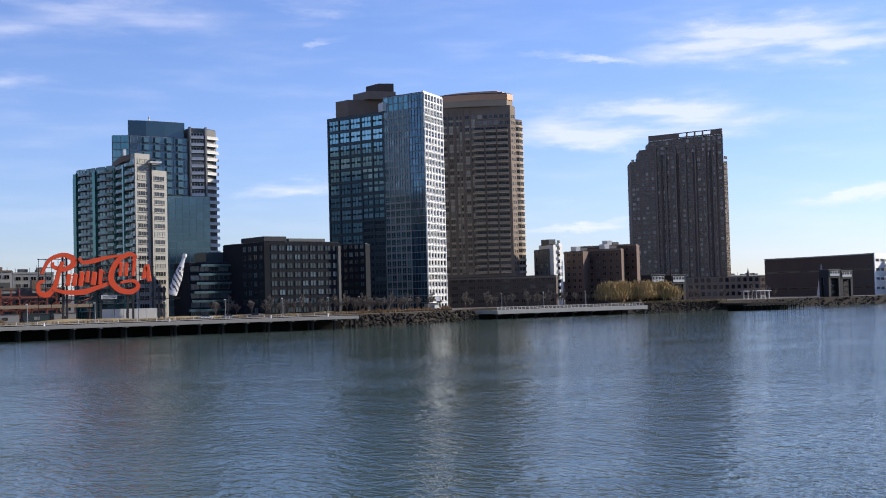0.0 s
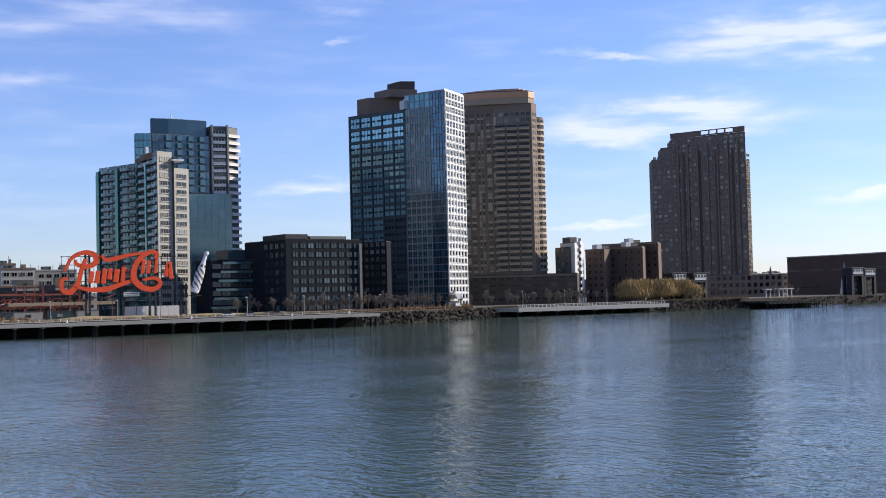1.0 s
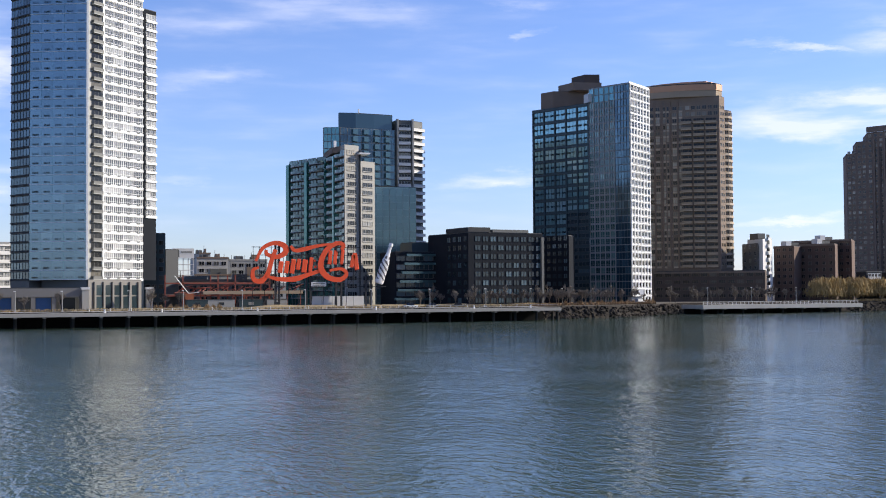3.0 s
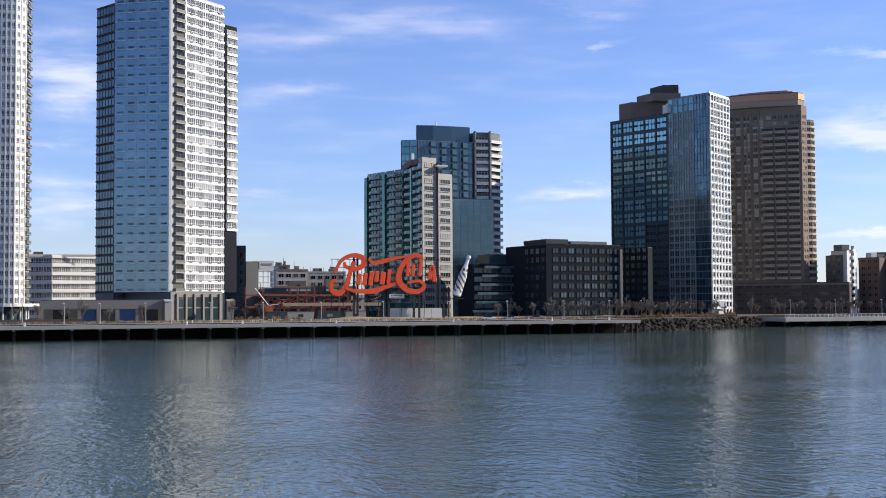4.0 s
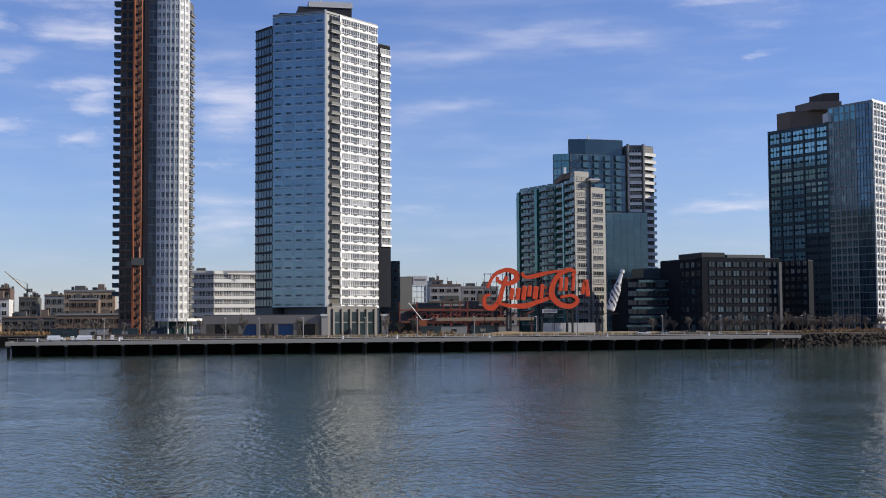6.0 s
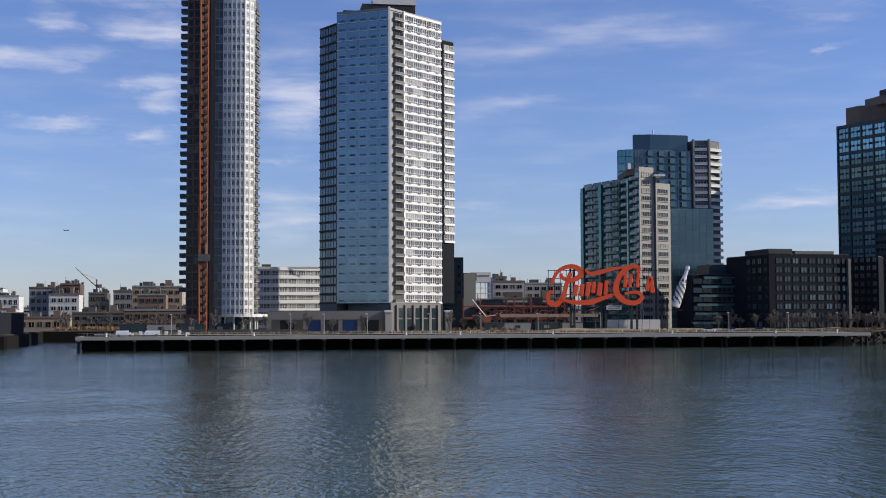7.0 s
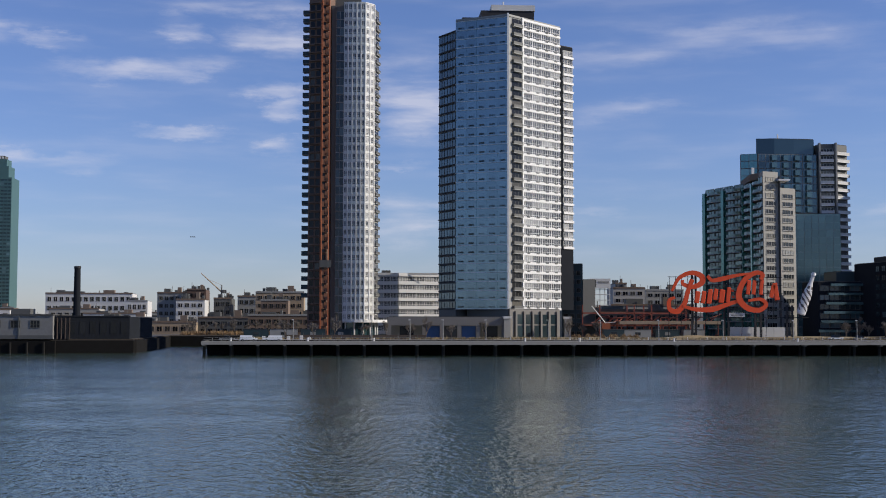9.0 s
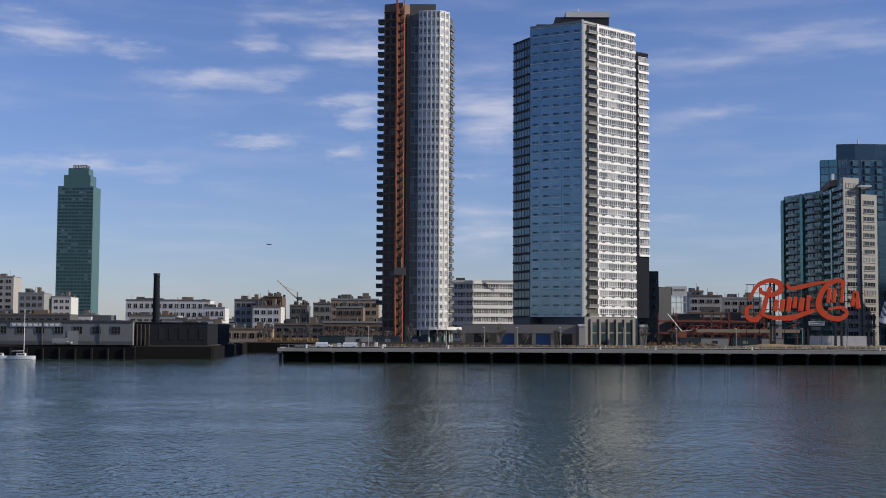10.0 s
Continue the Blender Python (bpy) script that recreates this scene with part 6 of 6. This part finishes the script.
# ---- far side of the inlet ----
def warehouse():
    t = thing("warehouse", -120, 402, GZ, "long low weathered white waterfront warehouse", "warehouse")
    part("wall", boxes((-58, 24.4, -10, 14, 0, 7.2)), M["dirty"], t)
    part("roof", boxes((-58.3, 24.6, -10.3, 14.3, 7.204, 7.7)), M["roof"], t)
    part("base_course", boxes((-58.05, 24.45, -10.12, -9.9, 0, 1.2)), M["dgrey"], t)
    lay(t, "window", window_mesh(3.0, 2.4, 0.15, 0.12, mullions=2, transom=0.5, mats=(M["dgrey"], M["windowdark"])), grid((-176, 392), (-97, 392), GZ, 7, 1, 13, 1, 3.4))
    part("roller_door", boxes((4.0, 7.4, -10.15, -9.9, 0.1, 4.4)), M["grey"], t)
    for k in range(4):
        part("downpipe", boxes((-40 + 18 * k, -39.7 + 18 * k, -10.3, -10.0, 0, 7)), M["dgrey"], t)
    s = part("sign_strip", boxes((-14, 2, -10.25, -10.13, 5.6, 6.9)), M["grey"], t, "faded painted sign strip")
    for k in range(9):
        part("text_bar", boxes((-13.4 + 1.7 * k, -12.2 + 1.7 * k, -10.3, -10.25, 5.9, 6.6)), M["white"], s)
    part("roof_vent", boxes((10, 16, -4, 2, 7.7, 9.4)), M["dgrey"], t)
    d = thing("brick_shed", -90, 420, GZ, "dark brick shed on the quay corner", "shed")
    part("wall", prism([(-5.4, -26), (16.7, -22.1), (14, 36), (-16, 36), (-16, -26)], 0, 6.9), M["darkwall"], d)
    for k, (px, pz) in enumerate(((-4.6, 6.6), (-3.4, 6.6), (-2.2, 6.6), (-1.0, 6.6))):
        part("open_frame", boxes((px - 0.14, px + 0.14, -26.55 + 0.18 * k, -26.25 + 0.18 * k, 0, pz)), M["umber"], d)
    part("parapet", prism([(-5.4, -26.2), (16.9, -22.3), (16.9, -21.7), (-5.4, -25.6)], 6.904, 7.3), M["darkwall"], d)
    for k in range(7):
        p = at_s((-95.4, 394), (-73.3, 397.9), 2 + 3.1 * k)
        part("bay", boxes((-0.9, 0.9, -0.1, 0.05, 1.6, 5.2)), M["windowdark"], d).matrix_basis = pose(p[0] + 90, p[1] - 420, 0, 0, 0, 10)
    c = thing("chimney", -90.2, 400, GZ, "tall dark tapering brick chimney", "chimney")
    bm = bmesh.new()
    rod(bm, (0, 0, 0), (0, 0, 22.2), 1.25, 0.98, 14)
    part("chimney_shaft", bm, M["darkwall"], c)
    bm = bmesh.new()
    rod(bm, (0, 0, 22.2), (0, 0, 22.9), 1.12, 1.08, 14)
    part("rim", bm, M["black"], c)
    q = thing("quay_wall", -130, 388, 0, "dark timber-faced quay wall with tyre fenders", "quay")
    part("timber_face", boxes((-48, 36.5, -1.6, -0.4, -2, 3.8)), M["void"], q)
    for k in range(17):
        part("fender_pile", boxes((-47 + 5 * k, -46.5 + 5 * k, -2.1, -1.6, -2, 3.4)), M["pile"], q)
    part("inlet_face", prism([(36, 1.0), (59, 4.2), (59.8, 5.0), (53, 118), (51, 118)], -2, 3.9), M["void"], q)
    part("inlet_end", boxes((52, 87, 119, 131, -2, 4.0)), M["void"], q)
    vehicle("parked_van", -117, 390, GZ, 6.0, 2.0, "grey", "grey pick-up van parked on the quay", 0, True)


warehouse()


def boat(x, y, ln, label, mast=0.0):
    t = thing("moored_boat", x, y, 0, label, "boat", "moored boats")
    bm = bmesh.new()
    secs = []
    for i in range(9):
        u = i / 8
        w = 0.24 * ln * math.sin(math.pi * min(1, 0.22 + 0.78 * u)) ** 0.7 * (1 if u < 0.98 else 0.1)
        xx = (0.5 - u) * -ln
        secs.append([bm.verts.new(p) for p in ((xx, -w * 0.6, 1.1), (xx, -w * 0.5, 0.1), (xx, 0, -0.3), (xx, w * 0.5, 0.1), (xx, w * 0.6, 1.1))])
    for a, b in zip(secs, secs[1:]):
        for k in range(4):
            bm.faces.new((a[k], a[k + 1], b[k + 1], b[k]))
        bm.faces.new((a[0], b[0], b[4], a[4]))
    bm.faces.new(secs[0])
    bm.faces.new(secs[-1][::-1])
    bmesh.ops.recalc_face_normals(bm, faces=bm.faces[:])
    part("hull", bm, M["carwhite"], t)
    part("cabin", boxes((-ln * 0.2, ln * 0.12, -0.7, 0.7, 1.104, 1.9)), M["white2"], t)
    part("cabin_window", boxes((-ln * 0.15, ln * 0.08, -0.74, 0.74, 1.35, 1.65)), M["windowdark"], t)
    if mast:
        bm = bmesh.new()
        rod(bm, (0.4, 0, 1.1), (0.4, 0, mast), 0.12, 0.07, 6)
        part("mast", bm, M["white"], t)
        bm = bmesh.new()
        rod(bm, (0.4, 0, 2.6), (-ln * 0.42, 0, 2.5), 0.16, 0.1, 6)
        part("boom", bm, M["white2"], t)


boat(-125.6, 379, 8.0, "white sailing boat with a bare tall mast, moored", 15.5)
boat(-132.5, 380, 6.0, "small dark-windowed motor boat, moored")


def green_tower():
    """The distant green glass tower with stepped shoulders."""
    x0, y = -402, 1400
    t = thing("green_glass_tower", x0, y, GZ, "distant tall green glass office tower with stepped shoulders", "tower")
    part("shaft", boxes((-27, 13, 0, 30, 0, 165)), M["citypanel"], t)
    part("shoulder", boxes((-21.5, 8.5, 3, 27, 165.004, 178)), M["citypanel"], t)
    part("upper_shoulder", boxes((-17.5, 5.5, 6, 25, 178.004, 186)), M["citypanel"], t)
    cr = part("crown", boxes((-13, 2.5, 8, 22, 186.004, 190)), M["dgrey"], t)
    for k in range(5):
        part("crown_bar", boxes((-12.5 + 3.0 * k, -10.4 + 3.0 * k, 7.6, 7.95, 186.6, 189.4)), M["white2"], cr)
    lay(t, "floor_band", slab_mesh(40, 0.6, 1.5, (M["citypanel"],), name="floor_band"), [pose(x0 - 7, y, GZ + 3 + 3.9 * k) for k in range(42)])
    lay(t, "glass_bay", window_mesh(3.8, 2.4, 0.15, 0.3, mats=(M["citypanel"], M["cityglass"])), grid((x0 - 27, y), (x0 + 13, y), GZ + 4, 3.9, 41, 10, 0.5, 0.6))
    for k in range(2):
        part("dark_flank", boxes((-27.6, -26.9, 2 + 14 * k, 13 + 14 * k, 1, 164)), M["navy"], t)


green_tower()


def plain_building(x0, x1, y, z1, material, rows, cols, label, deep=16, singles=188, white_band=False, hut=True, name="distant_building"):
    cx = (x0 + x1) / 2
    t = thing(name, cx, y, GZ, label, "building", "distant low buildings")
    w = x1 - x0
    part("wall", boxes((-w / 2, w / 2, 0, deep, 0, z1 - GZ)), M[material], t)
    part("roof", boxes((-w / 2 + 0.2, w / 2 - 0.2, 0.3, deep - 0.3, z1 - GZ + 0.004, z1 - GZ + 0.3)), M["roof"], t)
    fl = (z1 - GZ - 0.8) / rows
    lay(t, "window", window_mesh(min(w / cols * 0.66, 4.5), fl * 0.55, 0.12, 0.14, mullions=1, mats=(M["white2"] if white_band else M[material], M["windowdark"])),
        grid((x0, y), (x1, y), GZ, fl, rows, cols, 0.6, fl * 0.25), limit=singles)
    if hut:
        h = (abs(int(x0 * 7)) % 5) * 0.4 + 1.6
        part("roof_hut", boxes((-w * 0.3, -w * 0.1, 3, 8, z1 - GZ + 0.3, z1 - GZ + h)), M["dgrey"], t)
        pick = random.Random(int(x0 * 13 + y))
        bm = bmesh.new()
        for _ in range(5):
            px, py, ph = pick.uniform(-w * 0.45, w * 0.45), pick.uniform(1, deep - 3), pick.uniform(0.7, 2.2)
            box(bm, px, px + pick.uniform(0.6, w * 0.08 + 0.8), py, py + 2, z1 - GZ + 0.3, z1 - GZ + 0.3 + ph)
        for _ in range(3):
            px = pick.uniform(-w * 0.45, w * 0.45)
            rod(bm, (px, 2, z1 - GZ), (px, 2, z1 - GZ + pick.uniform(2, 4.5)), 0.14, 0.1, 4)
        part("roof_clutter", bm, M["dgrey"], t)
        part("coping", boxes((-w / 2 - 0.1, w / 2 + 0.1, -0.25, 0.2, z1 - GZ - 0.1, z1 - GZ + 0.7)), M["taupe" if pick.random() < 0.6 else "grey"], t)
        part("roof_tank", boxes((w * 0.15, w * 0.28, 4, 7, z1 - GZ + 0.3, z1 - GZ + h + 0.8)), M["brown"], t)
    return t


far_label = "distant low %s industrial building with flat roof"
for x0, x1, y, z1, m_, rows_, cols_, word in (
        (-200, -146, 800, 27.5, "white2", 4, 14, "white"), (-146, -133, 780, 22.5, "white2", 3, 4, "white"), (-178, -150, 720, 17, "beige", 2, 7, "pale"),
        (-106, -91, 650, 24.5, "grey", 5, 5, "grey"), (-92, -78, 620, 20.5, "white2", 4, 4, "cream"), (-89.5, -80, 640, 26, "redbrown", 5, 3, "brick"),
        (-76, -67, 640, 21.5, "dgrey", 4, 3, "dark"), (-66, -51, 660, 23, "grey", 4, 5, "grey"), (-54, -30, 630, 24.5, "tan", 5, 7, "tan brick"),
        (-49, -36, 600, 20, "taupe", 4, 4, "brown"), (-74, -50, 565, 11.5, "dgrey", 2, 7, "dark"), (-50, -22, 545, 12.5, "taupe", 2, 8, "brown"),
        (-96, -74, 560, 9.5, "tan", 1, 6, "tan"), (-128, -98, 600, 11.5, "beige", 2, 8, "pale"), (-150, -118, 680, 14, "white2", 2, 8, "white"),
        (-300, -272, 800, 42, "concrete", 9, 5, "pale grey"), (-262, -246, 780, 31, "grey", 6, 4, "grey"), (-244, -232, 790, 29, "white2", 6, 3, "white"),
        (-286, -268, 720, 21, "taupe", 3, 5, "brown"), (-268, -206, 700, 17, "dgrey", 2, 14, "dark"), (-380, -300, 760, 19, "taupe", 3, 14, "brown"),
        (125, 141, 620, 27, "concrete", 6, 4, "grey"), (146, 166, 640, 26.5, "grey", 6, 5, "grey"), (128, 134, 630, 29.5, "grey", 7, 2, "grey"),
        (112, 150, 560, 17.5, "beige", 3, 9, "pale"), (82, 104, 540, 16, "dgrey", 3, 6, "dark"), (88, 132, 500, 14.5, "taupe", 2, 10, "brown"),
        (700, 760, 720, 20, "redbrown", 3, 12, "brick"), (610, 680, 690, 17, "taupe", 3, 14, "brown"), (430, 470, 640, 15, "taupe", 3, 9, "brown"),
        (610, 660, 470, 26, "white2", 4, 8, "white")):
    plain_building(x0, x1, y, z1, m_, rows_, cols_, far_label % word)
tufts("rough_scrub", -76, -30, lambda x: 526, 16, 900, 1.6, M["reed"], "brown winter scrub behind the inlet", 9)
rng = random.Random(31)
for k in range(46):
    x = -700 + 36 * k + rng.uniform(-10, 10)
    plain_building(x, x + rng.uniform(20, 34), 960 + rng.uniform(0, 160), rng.uniform(13, 22), rng.choice(("taupe", "grey", "beige", "redbrown", "white2", "far")), 2, 4,
                   far_label % "hazy", singles=0, hut=k % 2 == 0)

bb = thing("billboard", 107, 560, GZ, "white rooftop billboard on a pale lattice frame", "billboard")
part("base_block", boxes((-6, 6, 0, 10, 0, 13.5)), M["white2"], bb)
for k in range(5):
    part("frame_post", boxes((-4.6 + 2.25 * k, -4.3 + 2.25 * k, 1, 1.4, 13.5, 25.4)), M["white2"], bb)
for z in (15.5, 18, 20.5):
    part("frame_rail", boxes((-4.7, 4.8, 0.9, 1.0, z, z + 0.3)), M["white2"], bb)
pn = part("panel", boxes((-4.8, 4.8, 0.5, 0.85, 21, 25.4)), M["white"], bb)
part("printed_bar", boxes((-3.8, -1.8, 0.4, 0.5, 21.5, 24.9)), M["dgrey"], pn)
part("printed_bar", boxes((-1.0, 4.0, 0.4, 0.5, 23.4, 24.2)), M["grey"], pn)

cr = thing("tower_crane", -109, 900, GZ, "distant slewing crane with a raised lattice jib", "crane")
bm = bmesh.new()
rod(bm, (7.6, 0, 0), (7.6, 0, 32), 0.6, 0.5, 4)
part("mast", bm, M["dgrey"], cr)
bm = bmesh.new()
rod(bm, (7.6, 0, 27), (-7.2, 0, 40.5), 0.5, 0.3, 4)
rod(bm, (7.6, 0, 32), (-2, 0, 36), 0.12, sides=3)
part("jib", bm, M["tan"], cr)
part("counterweight", boxes((8, 11, -1, 1, 26, 28.5)), M["dgrey"], cr)

sp = thing("church_spire", 715, 700, GZ, "thin dark church spire on the horizon", "church")
bm = bmesh.new()
rod(bm, (0, 0, 0), (0, 0, 13), 2.2, 2.0, 4)
part("belfry", bm, M["brown"], sp)
bm = bmesh.new()
rod(bm, (0, 0, 13), (0, 0, 22), 1.9, 0.05, 8)
part("spire", bm, M["dgrey"], sp)

pl = thing("light_aircraft", -340, 2500, 179, "tiny dark aircraft low over the horizon", "aircraft")
bm = bmesh.new()
rod(bm, (-5, 0, 0), (5, 0, 0.4), 0.5, 0.9, 8)
part("fuselage", bm, M["dgrey"], pl)
part("wing", boxes((-1, 1.4, -6, 6, 0.4, 0.7)), M["dgrey"], pl)
part("tail", boxes((-5, -3.8, -0.15, 0.15, 0.3, 2.0)), M["dgrey"], pl)
